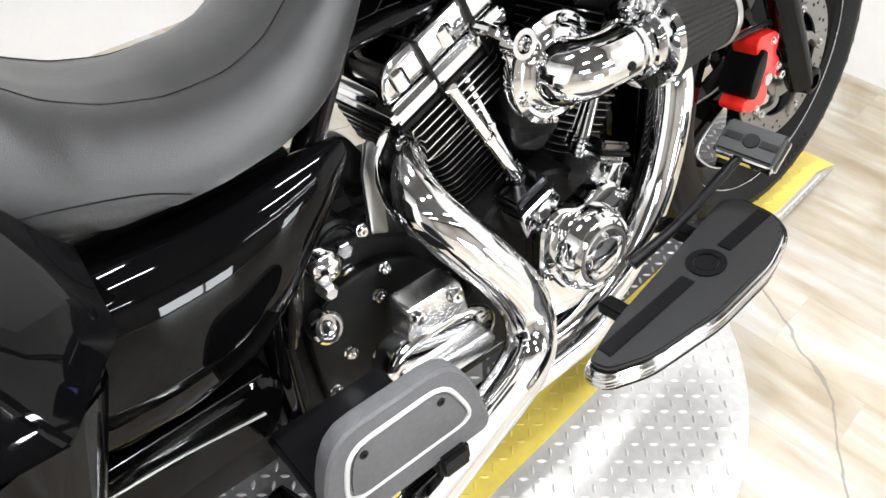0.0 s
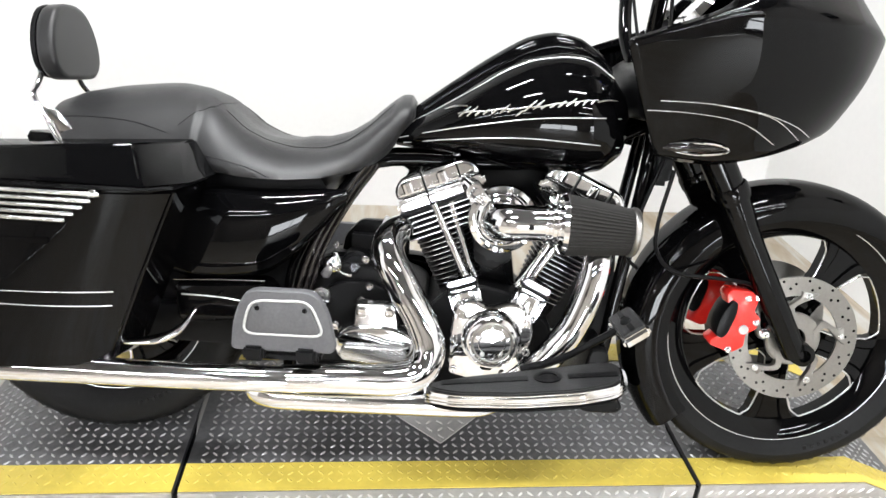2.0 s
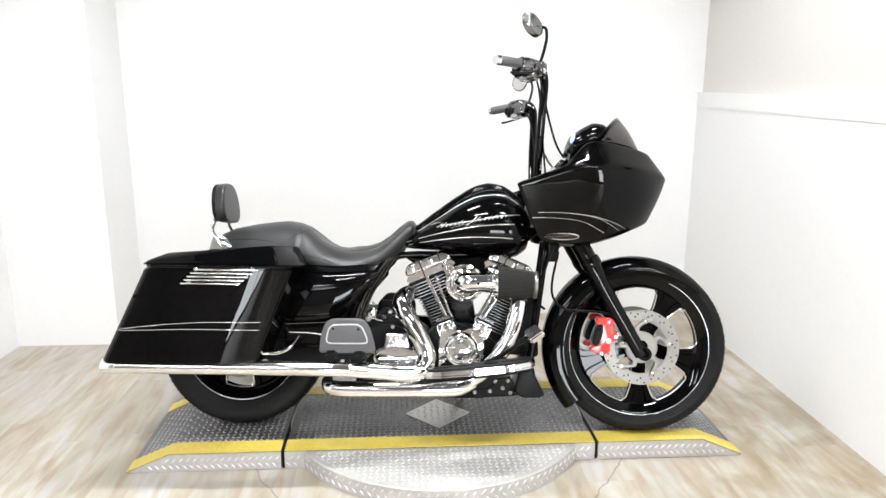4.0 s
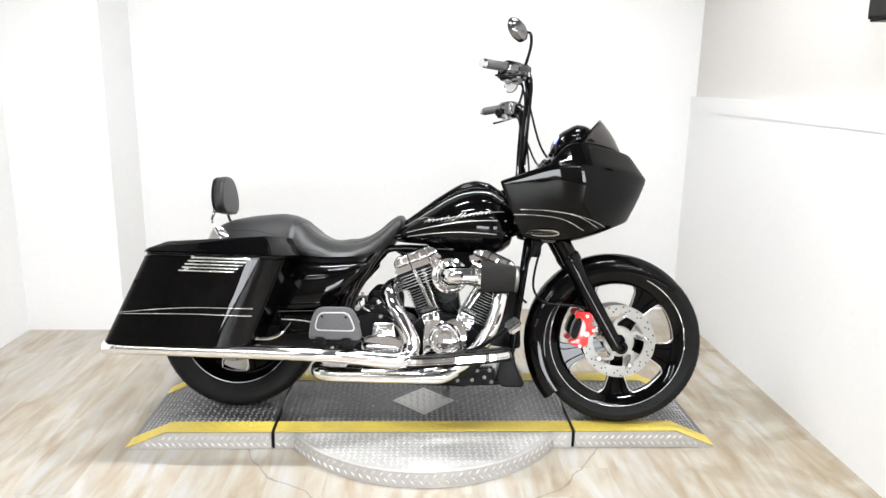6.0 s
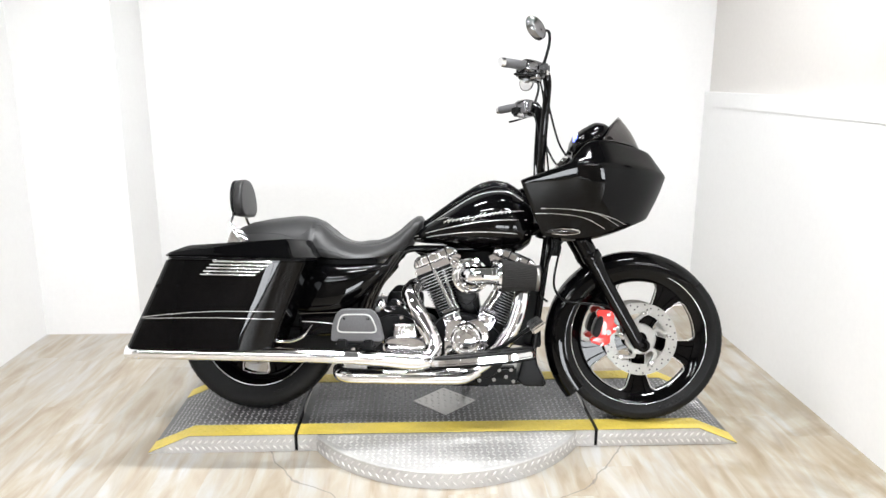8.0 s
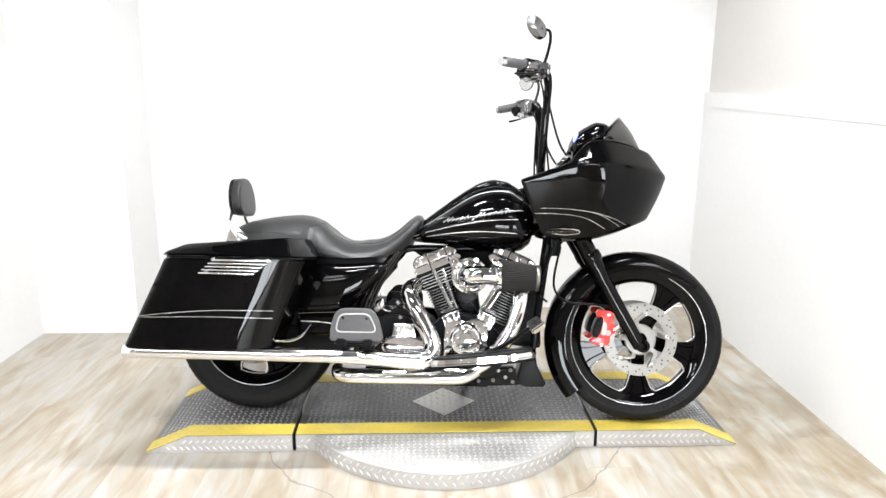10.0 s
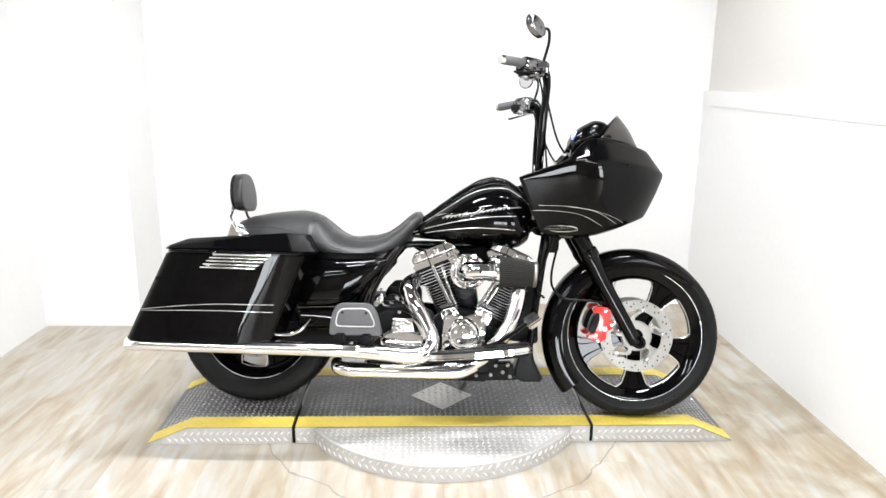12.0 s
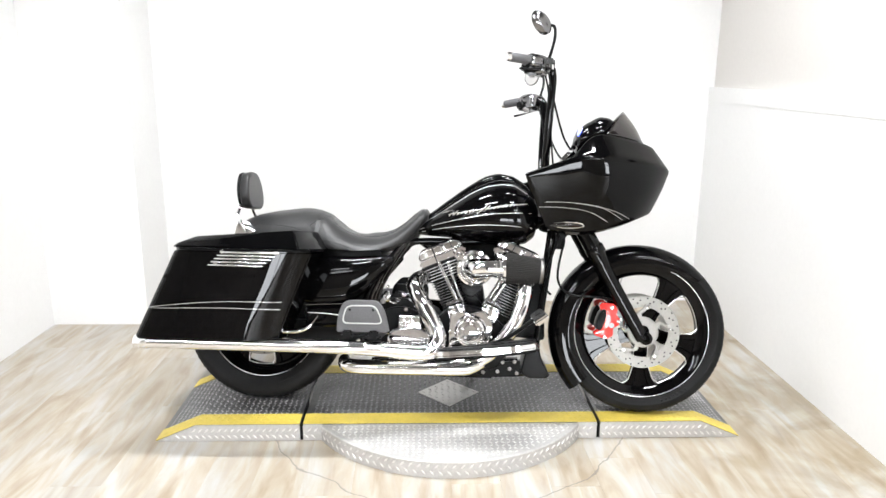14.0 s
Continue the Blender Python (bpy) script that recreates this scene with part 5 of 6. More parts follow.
# ---- exhaust ----
ex = part("exhaust", tube([(-0.084, -0.060, 0.548), (-0.114, -0.088, 0.552), (-0.140, -0.122, 0.535), (-0.143, -0.160, 0.505), (-0.108, -0.188, 0.446), (-0.060, -0.206, 0.370), (-0.040, -0.218, 0.310), (-0.060, -0.238, 0.266), (-0.118, -0.262, 0.257), (-0.22, -0.300, 0.269), (-0.33, -0.340, 0.279)], [0.026, 0.031, 0.035, 0.036, 0.036, 0.036, 0.036, 0.036, 0.034, 0.031, 0.028], 24, 6), CHROME, bike, "chrome dual exhaust with long slash-cut mufflers")
part("muffler", tube([(-0.32, -0.341, 0.279), (-0.40, -0.352, 0.281), (-0.60, -0.365, 0.283), (-1.17, -0.382, 0.283)], [0.026, 0.0265, 0.0265, 0.0265], 28, 3), CHROME, ex, "long straight chrome muffler")
part("muffler_tip", lathe([(0.0265, 0), (0.0285, 0.002), (0.0285, 0.050), (0.0265, 0.054), (0.0245, 0.05), (0.0235, 0.01), (0.001, 0.008)], (-1.168, -0.382, 0.283), (-1, -0.02, 0), 28), CHROME, ex, "chrome muffler tip")
part("muffler", tube([(-0.32, 0.341, 0.274), (-0.60, 0.365, 0.275), (-1.22, 0.382, 0.275)], [0.028, 0.032, 0.031], 24, 3), CHROME, ex, "long straight chrome muffler")
group_at(0.006, -0.030, 0.014)
part("front_header", tube([(0.285, -0.065, 0.535), (0.304, -0.110, 0.535), (0.304, -0.140, 0.505), (0.290, -0.150, 0.435), (0.258, -0.156, 0.350), (0.204, -0.162, 0.278), (0.145, -0.164, 0.225), (0.07, -0.165, 0.192), (0.0, -0.165, 0.185)], [0.026, 0.030, 0.032, 0.033, 0.033, 0.033, 0.032, 0.030, 0.026], 24, 6), CHROME, ex, "chrome front header with heat shield")
part("crossover_pipe", tube([(0.135, -0.170, 0.205), (0.095, -0.175, 0.186), (0.05, -0.178, 0.176), (-0.10, -0.180, 0.172), (-0.30, -0.180, 0.168), (-0.385, -0.178, 0.168), (-0.425, -0.16, 0.172), (-0.44, -0.12, 0.185)], [0.026, 0.030, 0.031, 0.031, 0.031, 0.031, 0.030, 0.026], 24, 6), CHROME, ex, "chrome lower collector pipe")

# ---- chin, boards, pedal ----
group_at()
part("chin_spoiler", prism([(0.300, 0.165), (0.330, 0.300), (0.372, 0.300), (0.385, 0.225), (0.422, 0.155), (0.410, 0.142), (0.330, 0.140)], -0.115, 0.115, 0.012, 0.014, 3), SATIN, bike, "satin black chin spoiler")
part("regulator", rbox((0.215, -0.085, 0.178), (0.17, 0.06, 0.075), 0.01, 2, Matrix.Rotation(radians(-4), 4, "Y")), CRINKLE, bike, "black bracket with bright bolts")
for x, z in ((0.145, 0.160), (0.170, 0.200), (0.205, 0.165), (0.225, 0.205), (0.255, 0.178), (0.275, 0.208), (0.285, 0.160)):
    part("bolt", bolt((x, -0.114, z), 0.0065, 0.010), STEEL, bike)


def floorboard(s):
    """A long rubber-topped footboard: narrow and rounded behind, broad in front."""
    out = [(-0.042, -0.270), (0.04, -0.247), (0.20, -0.226), (0.345, -0.205), (0.364, -0.228), (0.358, -0.285), (0.332, -0.322), (0.26, -0.343), (0.14, -0.346), (0.02, -0.328), (-0.035, -0.300)]
    slope = Matrix.Translation((0, 0, 0.275)) @ Matrix.Rotation(radians(-7), 4, "Y")

    def layer(z0, z1, grow, bev, mats, name, par, lab):
        c = Vector((0.17, -0.28))
        pts = rounded([tuple(c + (Vector(p) - c) * grow) for p in out], 0.02, 4)
        bm = skin([[Vector((x, -s * (y - 0.05), z)) for x, y in pts] for z in (z0, z1)])
        bmesh.ops.recalc_face_normals(bm, faces=bm.faces)
        rim = [e for e in bm.edges if abs(e.verts[0].co.z - e.verts[1].co.z) < 1e-6]
        bmesh.ops.bevel(bm, geom=rim, offset=bev, segments=2, affect="EDGES")
        bmesh.ops.transform(bm, matrix=slope, verts=bm.verts)
        return part(name, bm, mats, par, lab)

    b = layer(-0.012, 0.004, 1.02, 0.004, CHROME, "floorboard", bike, "chrome-edged rider footboard with black rubber top")
    layer(-0.0185, -0.0135, 1.026, 0.0016, CHROME, "edge_rib", b, "ribbed chrome edge")
    layer(-0.0115, -0.0065, 1.034, 0.0016, CHROME, "edge_rib", b, "ribbed chrome edge")
    layer(-0.0045, 0.0005, 1.030, 0.0016, CHROME, "edge_rib", b, "ribbed chrome edge")
    layer(-0.030, -0.019, 1.0, 0.005, SATIN, "underside", b, "black underside")
    layer(0.0045, 0.012, 0.965, 0.003, MAT, "rubber_mat", b, "black rubber mat")
    for x0, x1 in ((-0.01, 0.165), (0.245, 0.345)):
        bm = rbox(((x0 + x1) / 2, s * 0.327, 0.0125), (x1 - x0, 0.022, 0.003), 0.001)
        bmesh.ops.transform(bm, matrix=slope, verts=bm.verts)
        part("mat_stripe", bm, SATIN, b)
    part("mat_ring", lathe([(0.018, 0.012), (0.027, 0.012), (0.028, 0.015), (0.018, 0.015)], slope @ Vector((0.205, s * 0.327, 0)), slope.to_3x3() @ Vector((0, 0, 1)), 28, closed=True), SATIN, b, "round moulded badge")
    part("mat_badge", lathe([(0.001, 0.0142), (0.016, 0.0138), (0.016, 0.0118)], slope @ Vector((0.205, s * 0.327, 0)), slope.to_3x3() @ Vector((0, 0, 1)), 24), SATIN, b)
    part("hinge_arm", rbox((0.09, s * 0.262, 0.258), (0.03, 0.05, 0.02), 0.004), SATIN, b)
    part("hinge_arm", rbox((0.28, s * 0.235, 0.281), (0.03, 0.08, 0.02), 0.004), SATIN, b)
    return b


floorboard(-1)
floorboard(1)


def passenger_board(s):
    m = Matrix.Translation((-0.320, s * 0.342, 0.354)) @ Matrix.Rotation(radians(s * -1), 4, "X")
    out = [(-0.108, -0.008), (-0.104, 0.055), (-0.080, 0.112), (0.055, 0.114), (0.082, 0.070), (0.098, 0.0), (0.090, -0.012), (-0.10, -0.014)]
    b = part("passenger_footboard", prism(out, -0.012, 0.012, 0.007, 0.028, 3, m), GREYRUB, bike, "folded-up passenger footboard with worn grey rubber")
    inner = rounded([(-0.086, 0.022), (-0.070, 0.090), (0.045, 0.094), (0.076, 0.024)], 0.024, 5)
    path = [m @ Vector((x, s * 0.0125, z)) for x, z in inner]
    part("inlay_line", tube(path + [path[0]], 0.0028, 8, 1), GREYEDGE, b, "pale raised inlay line")
    part("inlay_pad", prism([(x * 0.93 - 0.0, 0.004 + z * 0.93) for x, z in inner], s * 0.010, s * 0.0145, 0.002, m=m), GREYRUB, b, "ribbed rubber pad")
    for x in (-0.062, 0.040):
        part("hinge", rbox(m @ Vector((x, s * 0.006, -0.018)), (0.040, 0.03, 0.030), 0.005), SATIN, b, "black hinge block")
        part("rivet", bolt(m @ Vector((x * 0.9, s * 0.013, 0.076)), 0.005, 0.003, (0, s, 0)), SATIN, b)
    part("bracket", rbox((-0.335, s * 0.25, 0.322), (0.16, 0.16, 0.018), 0.005), SATIN, b)
    return b


passenger_board(-1)
passenger_board(1)
pad_up, pad_long = Vector((-0.548, -0.207, 0.811)), Vector((0.167, -0.977, -0.137))
pad_side = pad_long.cross(pad_up).normalized()
pm2 = Matrix.Translation((0.362, -0.281, 0.416)) @ Matrix((pad_side, pad_up.cross(pad_side), pad_up)).transposed().to_4x4()
pd = part("brake_pedal", tube([(0.16, -0.23, 0.285), (0.24, -0.250, 0.325), (0.325, -0.270, 0.390), (0.352, -0.276, 0.408)], [0.011, 0.008, 0.008, 0.008], 12, 4), SATIN, bike, "black brake pedal lever with a rubber-topped pad")
part("pedal_plate", rbox((0, 0, -0.005), (0.060, 0.096, 0.022), 0.006, 3), CHROME, pd, "chrome pad plate").matrix_local = pm2
part("pedal_rubber", rbox((0, 0, 0.009), (0.053, 0.088, 0.010), 0.004, 3), MAT, pd, "black pad rubber").matrix_local = pm2
for y in (-0.027, 0.027):
    part("pad_stripe", rbox((0, y, 0.0145), (0.011, 0.026, 0.002), 0.0006), SATIN, pd).matrix_local = pm2
part("pad_ring", lathe([(0.001, 0.016), (0.011, 0.016), (0.012, 0.015), (0.012, 0.013)], (0, 0, 0), (0, 0, 1), 24), SATIN, pd).matrix_local = pm2

# ---- fairing ----
UNDER = [(0.40, 0.18, 0.752), (0.50, 0.165, 0.740), (0.55, 0.156, 0.744), (0.60, 0.145, 0.752), (0.70, 0.11, 0.782), (0.78, 0.055, 0.818), (0.81, 0, 0.83)]
CHIN = [(0.385, 0.226, 0.762), (0.50, 0.214, 0.752), (0.555, 0.207, 0.757), (0.61, 0.198, 0.764), (0.71, 0.158, 0.792), (0.800, 0.096, 0.828), (0.850, 0, 0.848)]
FLANK = [(0.335, 0.262, 0.868), (0.48, 0.262, 0.895), (0.55, 0.262, 0.901), (0.62, 0.262, 0.905), (0.745, 0.238, 0.915), (0.842, 0.148, 0.930), (0.900, 0, 0.940)]
CREASE = [(0.293, 0.290, 0.972), (0.41, 0.292, 1.012), (0.480, 0.295, 1.040), (0.555, 0.296, 1.050), (0.70, 0.274, 1.040), (0.838, 0.165, 1.026), (0.945, 0, 1.012)]
BROW = [(0.300, 0.278, 0.980), (0.425, 0.272, 1.026), (0.494, 0.262, 1.053), (0.552, 0.220, 1.158), (0.68, 0.180, 1.138), (0.800, 0.098, 1.121), (0.862, 0, 1.110)]
LIP = [(0.315, 0.258, 0.970), (0.44, 0.250, 1.012), (0.506, 0.240, 1.040), (0.566, 0.200, 1.144), (0.68, 0.150, 1.144), (0.77, 0.075, 1.130), (0.81, 0, 1.125)]
ROWS_F = (UNDER, CHIN, FLANK, CREASE, BROW, LIP)


def fairing_mesh():
    bm = bmesh.new()
    grid = []
    for row in ROWS_F:
        right = [bm.verts.new((x, -y, z)) for x, y, z in row]
        left = [bm.verts.new((x, y, z)) for x, y, z in row[-2::-1]]
        grid.append(right + left)
    cl = bm.edges.layers.float.new("crease_edge")
    for a, b in zip(grid, grid[1:]):
        for i in range(len(a) - 1):
            bm.faces.new((a[i], a[i + 1], b[i + 1], b[i]))
    for k, w in ((1, 0.7), (3, 0.92), (4, 0.8)):
        for a, b in zip(grid[k], grid[k][1:]):
            e = bm.edges.get((a, b))
            if e:
                e[cl] = w
    for k in range(len(grid) - 1):
        for i in (0, -1):
            e = bm.edges.get((grid[k][i], grid[k + 1][i]))
            e[cl] = 1.0
    return bm


fair = part("fairing", fairing_mesh(), PAINT, bike, "gloss black shark-nose fairing with silver pinstripes", sharp=180)
sub = fair.modifiers.new("smooth", "SUBSURF")
sub.levels = sub.render_levels = 3
sol = fair.modifiers.new("thick", "SOLIDIFY")
sol.thickness, sol.offset = 0.006, -1
# the dash behind it
part("dash", prism([(0.36, 0.82), (0.35, 0.93), (0.44, 0.985), (0.53, 1.07), (0.62, 1.07), (0.66, 0.98), (0.60, 0.84)], -0.19, 0.19, 0.03, 0.03, 4), SATIN, fair, "matt black inner fairing dash")
dome = Body([(0.512, 1.165, 1.08, 0.10, 2.4, 0.5), (0.522, 1.190, 1.08, 0.122, 2.6, 0.5), (0.555, 1.215, 1.09, 0.130, 2.6, 0.5), (0.605, 1.244, 1.10, 0.128, 2.6, 0.5), (0.645, 1.240, 1.10, 0.122, 2.5, 0.5), (0.675, 1.222, 1.10, 0.108, 2.4, 0.5), (0.71, 1.17, 1.10, 0.08, 2.2, 0.5)])
part("gauge_hood", dome.mesh(), PAINT, fair, "gloss black gauge hood")
for s in (-1, 1):
    g = part("gauge", lathe([(0.040, 0), (0.042, 0.012), (0.038, 0.014), (0.037, 0.008), (0.001, 0.008)], (0.530, s * 0.054, 1.150), (-0.90, 0, 0.44), 28), SATIN, fair, "round black gauge")
    part("gauge_light", lathe([(0.024, 0.0085), (0.032, 0.0085), (0.032, 0.0095), (0.024, 0.0095)], (0.530, s * 0.054, 1.150), (-0.90, 0, 0.44), 28, closed=True), BLUEGLOW, g, "blue glowing dial ring")
    part("speaker_pod", lathe([(0.05, 0.0), (0.055, 0.02), (0.045, 0.035), (0.01, 0.036)], (0.47, s * 0.15, 1.03), (-0.75, 0, 0.66), 24), CHROME, fair, "bright speaker trim")
part("indicator_light", tube([(0.513, -0.112, 1.150), (0.518, -0.118, 1.166), (0.526, -0.116, 1.184)], [0.004, 0.008, 0.004], 12, 4), BLUEGLOW, fair, "blue lit gauge edge")
# low smoked screen
ws = bmesh.new()
low_line = [(0.605, -0.194, 1.144), (0.69, -0.150, 1.144), (0.775, -0.078, 1.132), (0.815, 0, 1.128), (0.775, 0.078, 1.132), (0.69, 0.150, 1.144), (0.605, 0.194, 1.144)]
top_line = [(0.640, -0.160, 1.178), (0.668, -0.130, 1.224), (0.702, -0.062, 1.264), (0.715, 0, 1.276), (0.702, 0.062, 1.264), (0.668, 0.130, 1.224), (0.640, 0.160, 1.178)]
mids = [tuple(0.5 * (Vector(a) + Vector(b)) + Vector((0.012, 0, 0.004))) for a, b in zip(low_line, top_line)]
gr = [[ws.verts.new(p) for p in row] for row in (low_line, mids, top_line)]
for a, b in zip(gr, gr[1:]):
    for i in range(6):
        ws.faces.new((a[i], a[i + 1], b[i + 1], b[i]))
scr = part("windscreen", ws, SMOKE, fair, "low dark smoked windscreen", sharp=180)
sb2 = scr.modifiers.new("smooth", "SUBSURF")
sb2.levels = sb2.render_levels = 2
so2 = scr.modifiers.new("thick", "SOLIDIFY")
so2.thickness = 0.004


skin_tree = BVHTree.FromObject(fair, bpy.context.evaluated_depsgraph_get())
for rows in ([(0.375, 0.868), (0.47, 0.868), (0.57, 0.858), (0.66, 0.836), (0.72, 0.812)], [(0.335, 0.848), (0.44, 0.848), (0.545, 0.835), (0.63, 0.795)], [(0.48, 0.868), (0.60, 0.850), (0.69, 0.806)]):
    for s in (-1, 1):
        pts = []
        for q in spline([(x, 0, z) for x, z in rows], 6):
            hit = skin_tree.ray_cast(Vector((q.x, s * 1.0, q.z)), Vector((0, -s, 0)))
            if hit[0]:
                pts.append(hit[0] + hit[1] * 0.0006)
        if len(pts) > 2:
            part("pinstripe", tube(pts, 0.0009, 6, 1), SILVER, fair, "thin silver pinstripe")


# round the fairing: turn signal lens
group_at(-0.034, 0, 0)
sig = part("turn_signal", tube([(0.43, -0.222, 0.775), (0.455, -0.228, 0.778), (0.505, -0.226, 0.780), (0.55, -0.215, 0.782), (0.575, -0.208, 0.783)], [0.004, 0.013, 0.016, 0.012, 0.004], 20, 5, flat=0.75), SMOKE, fair, "oval chrome-rimmed turn signal")
part("signal_rim", tube([(0.503 + 0.062 * math.cos(k * math.pi / 12), -0.241 + 0.012 * abs(math.cos(k * math.pi / 12)), 0.779 + 0.0115 * math.sin(k * math.pi / 12)) for k in range(25)], 0.0022, 6, 1), CHROME, sig, "thin chrome rim")
part("lens", tube([(0.455, -0.236, 0.778), (0.48, -0.240, 0.779), (0.52, -0.238, 0.781), (0.548, -0.228, 0.782)], [0.002, 0.0055, 0.0055, 0.002], 16, 4, flat=0.75), SMOKE, sig, "dark lens")


group_at(lean=-4, wide=0.82, foot=0.93)


# ---- handlebar, controls, mirrors ----
def bar_side(s):
    bar = part("handlebar", tube([(0.405, s * 0.045, 0.93), (0.388, s * 0.10, 0.965), (0.382, s * 0.165, 1.03), (0.386, s * 0.225, 1.15), (0.393, s * 0.270, 1.27), (0.397, s * 0.292, 1.345), (0.388, s * 0.310, 1.385), (0.355, s * 0.335, 1.400), (0.30, s * 0.375, 1.400), (0.235, s * 0.425, 1.398)], 0.0155, 16, 6), PAINT, bike, "tall gloss black ape-hanger handlebar")
    part("grip", tube([(0.300, s * 0.376, 1.401), (0.28, s * 0.391, 1.4005), (0.225, s * 0.433, 1.398), (0.214, s * 0.441, 1.398)], [0.018, 0.019, 0.019, 0.016], 18, 3), GREYRUB, bar, "grey rubber hand grip")
    part("grip_cap", tube([(0.218, s * 0.438, 1.398), (0.206, s * 0.447, 1.397)], [0.020, 0.018], 18, 1), CHROME, bar, "chrome grip end")
    c = part("control_housing", rbox((0.345, s * 0.340, 1.385), (0.066, 0.062, 0.078), 0.014, 3, Matrix.Rotation(radians(s * 37), 4, "Z")), DARKCHROME, bar, "dark chrome switch housing")
    part("housing_clamp", tube([(0.348, s * 0.340, 1.401), (0.34, s * 0.346, 1.401), (0.305, s * 0.372, 1.400), (0.296, s * 0.379, 1.400)], [0.024, 0.030, 0.030, 0.024], 18, 2), DARKCHROME, bar, "dark chrome throttle housing")
    part("switch", rbox((0.318, s * 0.336, 1.384), (0.022, 0.02, 0.020), 0.005), SATIN, c)
    part("switch", rbox((0.312, s * 0.342, 1.350), (0.03, 0.03, 0.024), 0.005), CHROME, c)
    part("bar_clamp", tube([(0.366, s * 0.328, 1.398), (0.345, s * 0.342, 1.400)], 0.024, 16, 1), DARKCHROME, bar, "bright bar clamp")
    part("switch_pod", rbox((0.300, s * 0.362, 1.376), (0.058, 0.050, 0.050), 0.012, 3, Matrix.Rotation(radians(s * 37), 4, "Z")), SATIN, c, "black switch pod")
    for dx, dz in ((-0.012, 0.004), (0.012, -0.010), (0.004, 0.016)):
        part("switch_button", rbox((0.292 + dx, s * 0.392, 1.376 + dz), (0.014, 0.012, 0.010), 0.003), GREYRUB, c)
    part("lever_pivot", lathe([(0.004, -0.016), (0.010, -0.016), (0.011, 0.0), (0.010, 0.016), (0.004, 0.018)], (0.385, s * 0.362, 1.382), (0, 0, 1), 14), CHROME, bar)
    part("cap_screw", bolt((0.372, s * 0.352, 1.413), 0.004, 0.004, (0, 0, 1)), CHROME, bar)
    part("reservoir", rbox((0.375, s * 0.345, 1.395), (0.05, 0.06, 0.036), 0.008, 3), DARKCHROME, bar, "dark chrome lever perch")
    part("lever", tube([(0.385, s * 0.355, 1.372), (0.36, s * 0.40, 1.364), (0.30, s * 0.44, 1.350), (0.262, s * 0.465, 1.345)], [0.009, 0.007, 0.006, 0.008], 12, 5, flat=0.6), SATIN, bar, "black hand lever")
    st = part("mirror_stem", tube([(0.372, s * 0.350, 1.40), (0.385, s * 0.365, 1.44), (0.396, s * 0.388, 1.49), (0.392, s * 0.405, 1.525), (0.372, s * 0.415, 1.530)], [0.007, 0.006, 0.006, 0.006, 0.006], 10, 5), SATIN, bar, "black mirror stem")
    hd = Matrix.Translation((0.340, s * 0.425, 1.527)) @ turn_to((-0.58, -s * 0.80, -0.06)) if s > 0 else Matrix.Translation((0.340, s * 0.425, 1.535)) @ turn_to((-0.66, 0.74, 0.10)) @ Matrix.Rotation(radians(32), 4, "Z") @ Matrix.Diagonal((1.42, 0.95, 1.1, 1))
    bm = lathe([(0.001, -0.024), (0.022, -0.022), (0.036, -0.010), (0.040, 0.002), (0.038, 0.005), (0.036, 0.002), (0.001, 0.002)], (0, 0, 0), (0, 0, 1), 32)
    bmesh.ops.transform(bm, matrix=hd, verts=bm.verts)
    h = part("mirror_head", bm, DARKCHROME, bar, "teardrop dark chrome mirror shell")
    bm = lathe([(0.001, 0.0026), (0.0355, 0.0026), (0.0355, 0.0034), (0.001, 0.0036)], (0, 0, 0), (0, 0, 1), 32)
    bmesh.ops.transform(bm, matrix=hd, verts=bm.verts)
    part("mirror_glass", bm, MIRROR, bar, "mirror glass")
    part("cable", tube([(0.375, s * 0.33, 1.375), (0.405, s * 0.27, 1.26), (0.45, s * 0.20, 1.13), (0.50, s * 0.16, 1.06)], 0.0045, 8, 6), SATIN, bar, "thin black control cable")
    part("cable", tube([(0.36, s * 0.325, 1.37), (0.382, s * 0.262, 1.30), (0.40, s * 0.20, 1.12), (0.415, s * 0.15, 1.0)], 0.004, 8, 6), SATIN, bar, "thin black control cable")
    return bar


bar_side(-1)
bar_side(1)
group_at()
part("riser", rbox((0.40, 0, 0.945), (0.05, 0.13, 0.05), 0.012), CHROME, bike, "chrome bar riser")

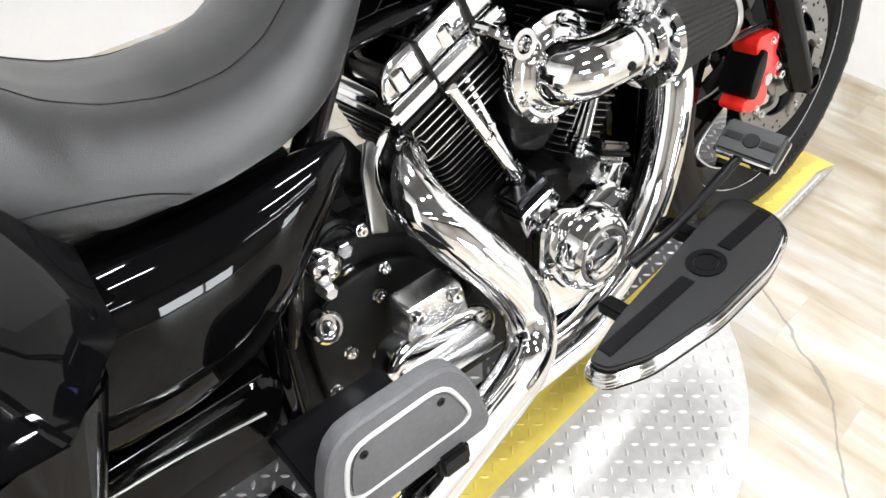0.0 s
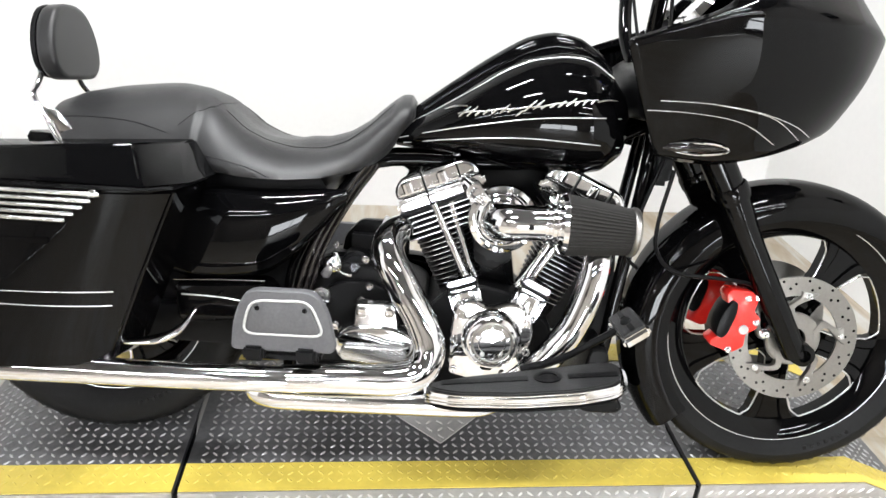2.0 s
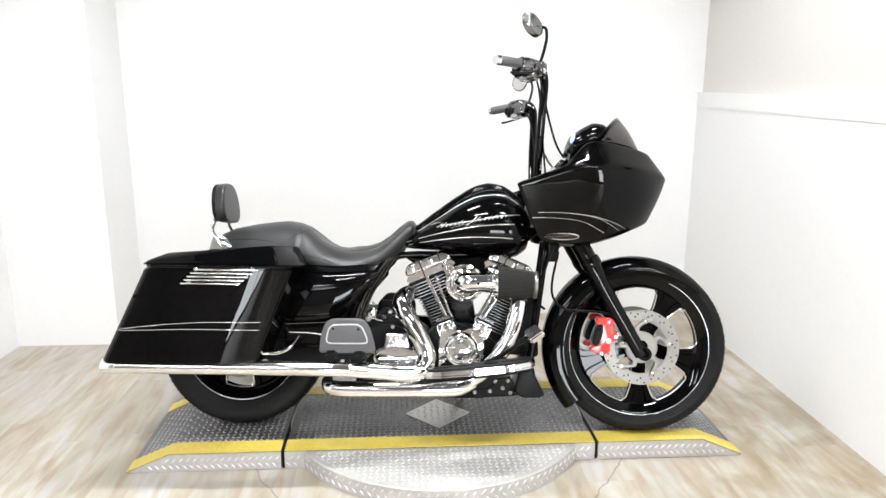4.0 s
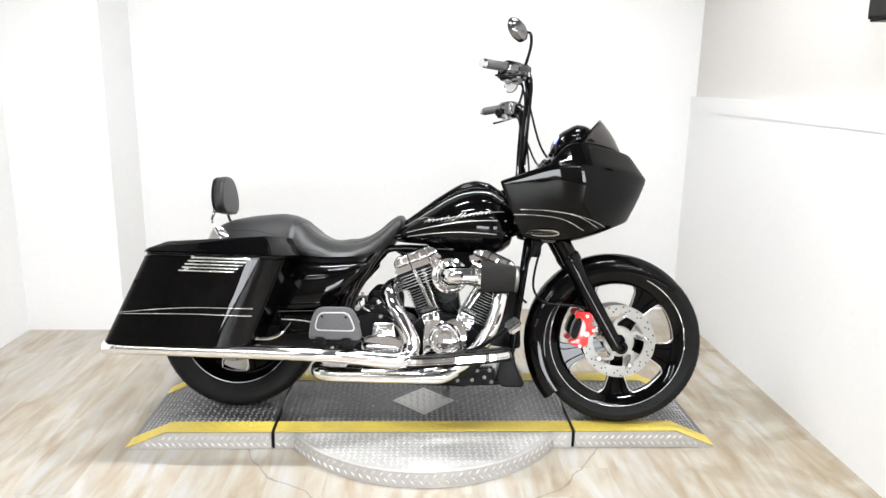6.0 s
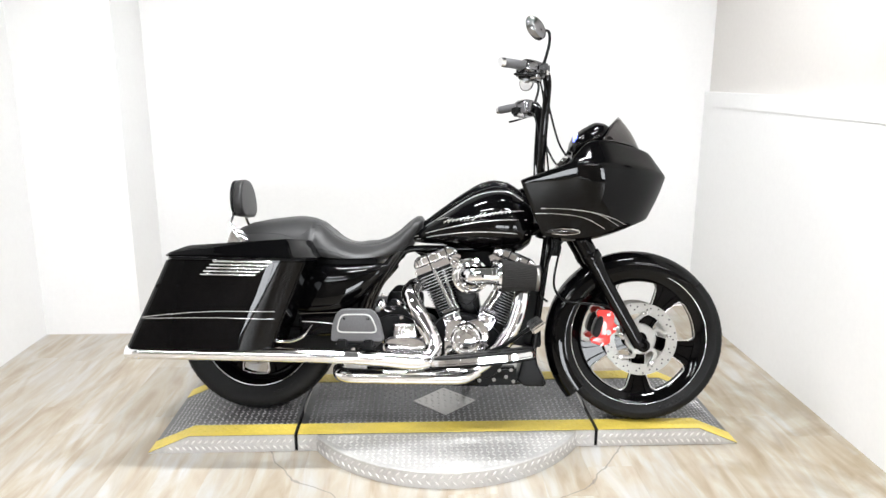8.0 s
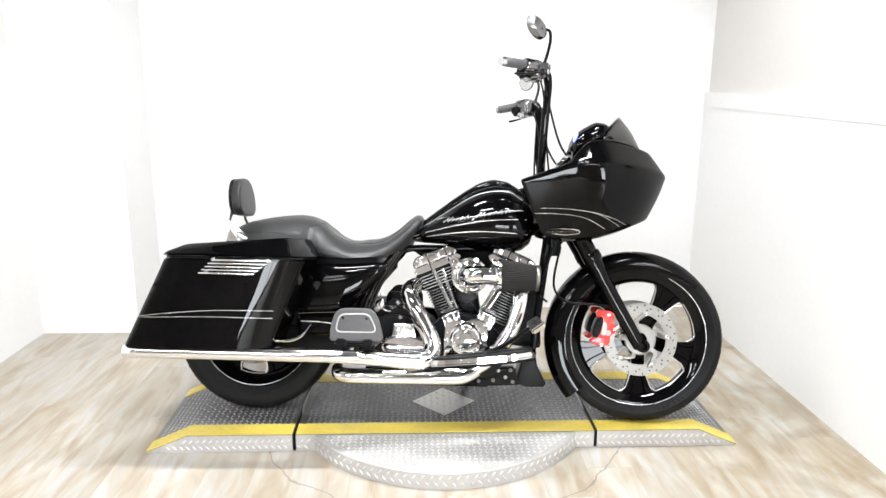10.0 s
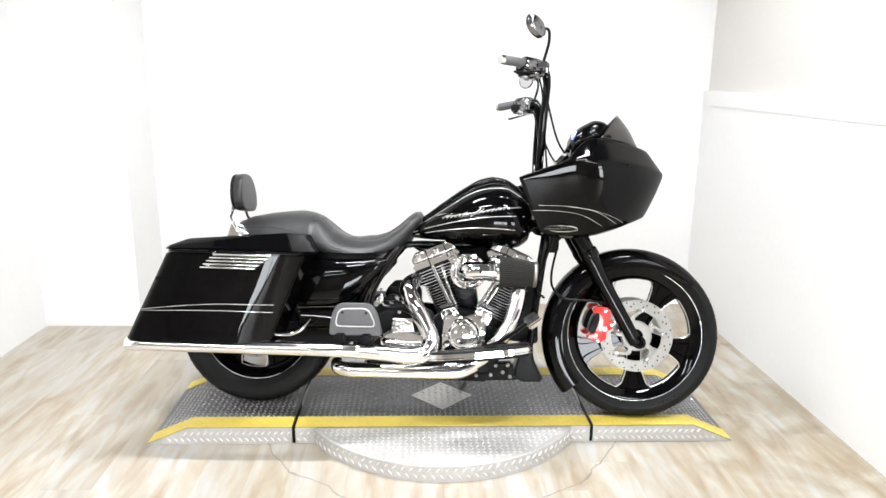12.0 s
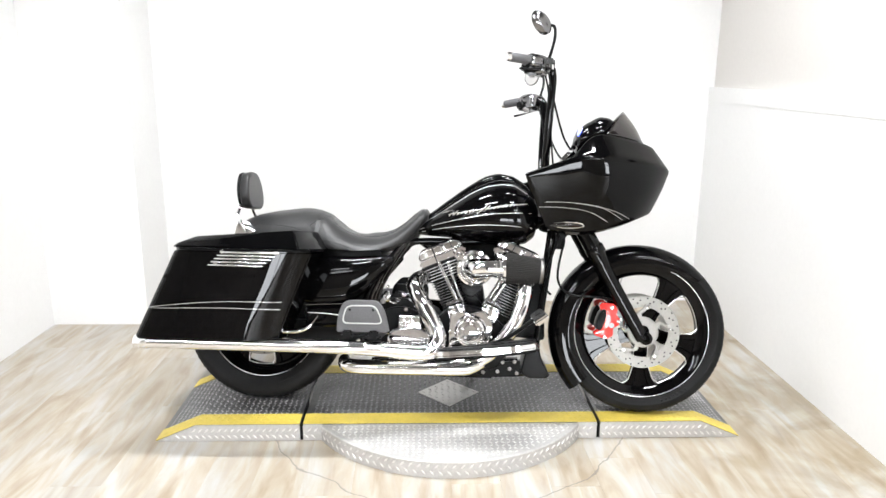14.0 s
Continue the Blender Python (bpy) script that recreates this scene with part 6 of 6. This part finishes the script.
# hoses near the fork
for pts in ([(0.47, -0.10, 0.72), (0.445, -0.115, 0.60), (0.452, -0.12, 0.535), (0.50, -0.125, 0.495), (0.60, -0.122, 0.488), (0.668, -0.112, 0.478), (0.69, -0.10, 0.462)], [(0.45, -0.08, 0.74), (0.405, -0.09, 0.60), (0.395, -0.09, 0.52), (0.42, -0.085, 0.49)], [(0.50, 0.06, 0.75), (0.43, -0.06, 0.68), (0.41, -0.07, 0.60)]):
    part("brake_hose", tube(pts, 0.0048, 8, 8), SATIN, bike, "thin black brake hose")
part("horn_bracket", rbox((0.45, -0.03, 0.72), (0.05, 0.10, 0.08), 0.012), SATIN, bike)
part("jiffy_stand", tube([(0.02, 0.14, 0.18), (0.06, 0.22, 0.10), (0.09, 0.30, 0.078)], 0.012, 12, 4), SATIN, bike, "black side stand")

# ---- things on the wall ----
tv = base("wall_speaker", pose(XR - 0.034, -0.50, 1.80), "black boxy speaker on the wall ledge side", "speaker")
part("cabinet", rbox((0, 0, 0), (0.12, 0.34, 0.20), 0.01), SATIN, tv)
part("grille", rbox((-0.062, 0, 0), (0.008, 0.31, 0.17), 0.003), PLEAT, tv, "black cloth grille")

# ---- floor boards, last: the bay's boards one by one, the rest joined ----
BW, BL = 0.183, 1.22
bd = prism([(-BW / 2 + 0.0002, -0.003), (BW / 2 - 0.0002, -0.003), (BW / 2 - 0.0002, 0.0), (-BW / 2 + 0.0002, 0.0)], -BL / 2 + 0.0002, BL / 2 - 0.0002, 0)
bme = None
rngb = random.Random(11)
far = []
for i in range(int((HX1 - HX0) / BW) + 1):
    x = HX0 + (i + 0.5) * BW
    y = HY + rngb.random() * BL
    while y - BL / 2 < YB:
        if XL - 0.1 < x < XR + 0.1 and y > -3.4:
            if bme is None:
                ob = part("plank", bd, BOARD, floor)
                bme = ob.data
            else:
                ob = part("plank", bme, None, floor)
            ob.matrix_local = pose(x, y, 0)
        else:
            far.append((x, y))
        y += BL
fv, ff = [], []
for x, y in far:
    k = len(fv)
    fv += [(x - BW / 2 + 0.001, y - BL / 2 + 0.001, 0), (x + BW / 2 - 0.001, y - BL / 2 + 0.001, 0), (x + BW / 2 - 0.001, y + BL / 2 - 0.001, 0), (x - BW / 2 + 0.001, y + BL / 2 - 0.001, 0)]
    ff.append((k, k + 1, k + 2, k + 3))
fm = bpy.data.meshes.new("plank_field")
fm.from_pydata(fv, [], ff)
tagged(part("plank_field", flat_mesh(fm, BOARD), None, floor), kind="stuff")
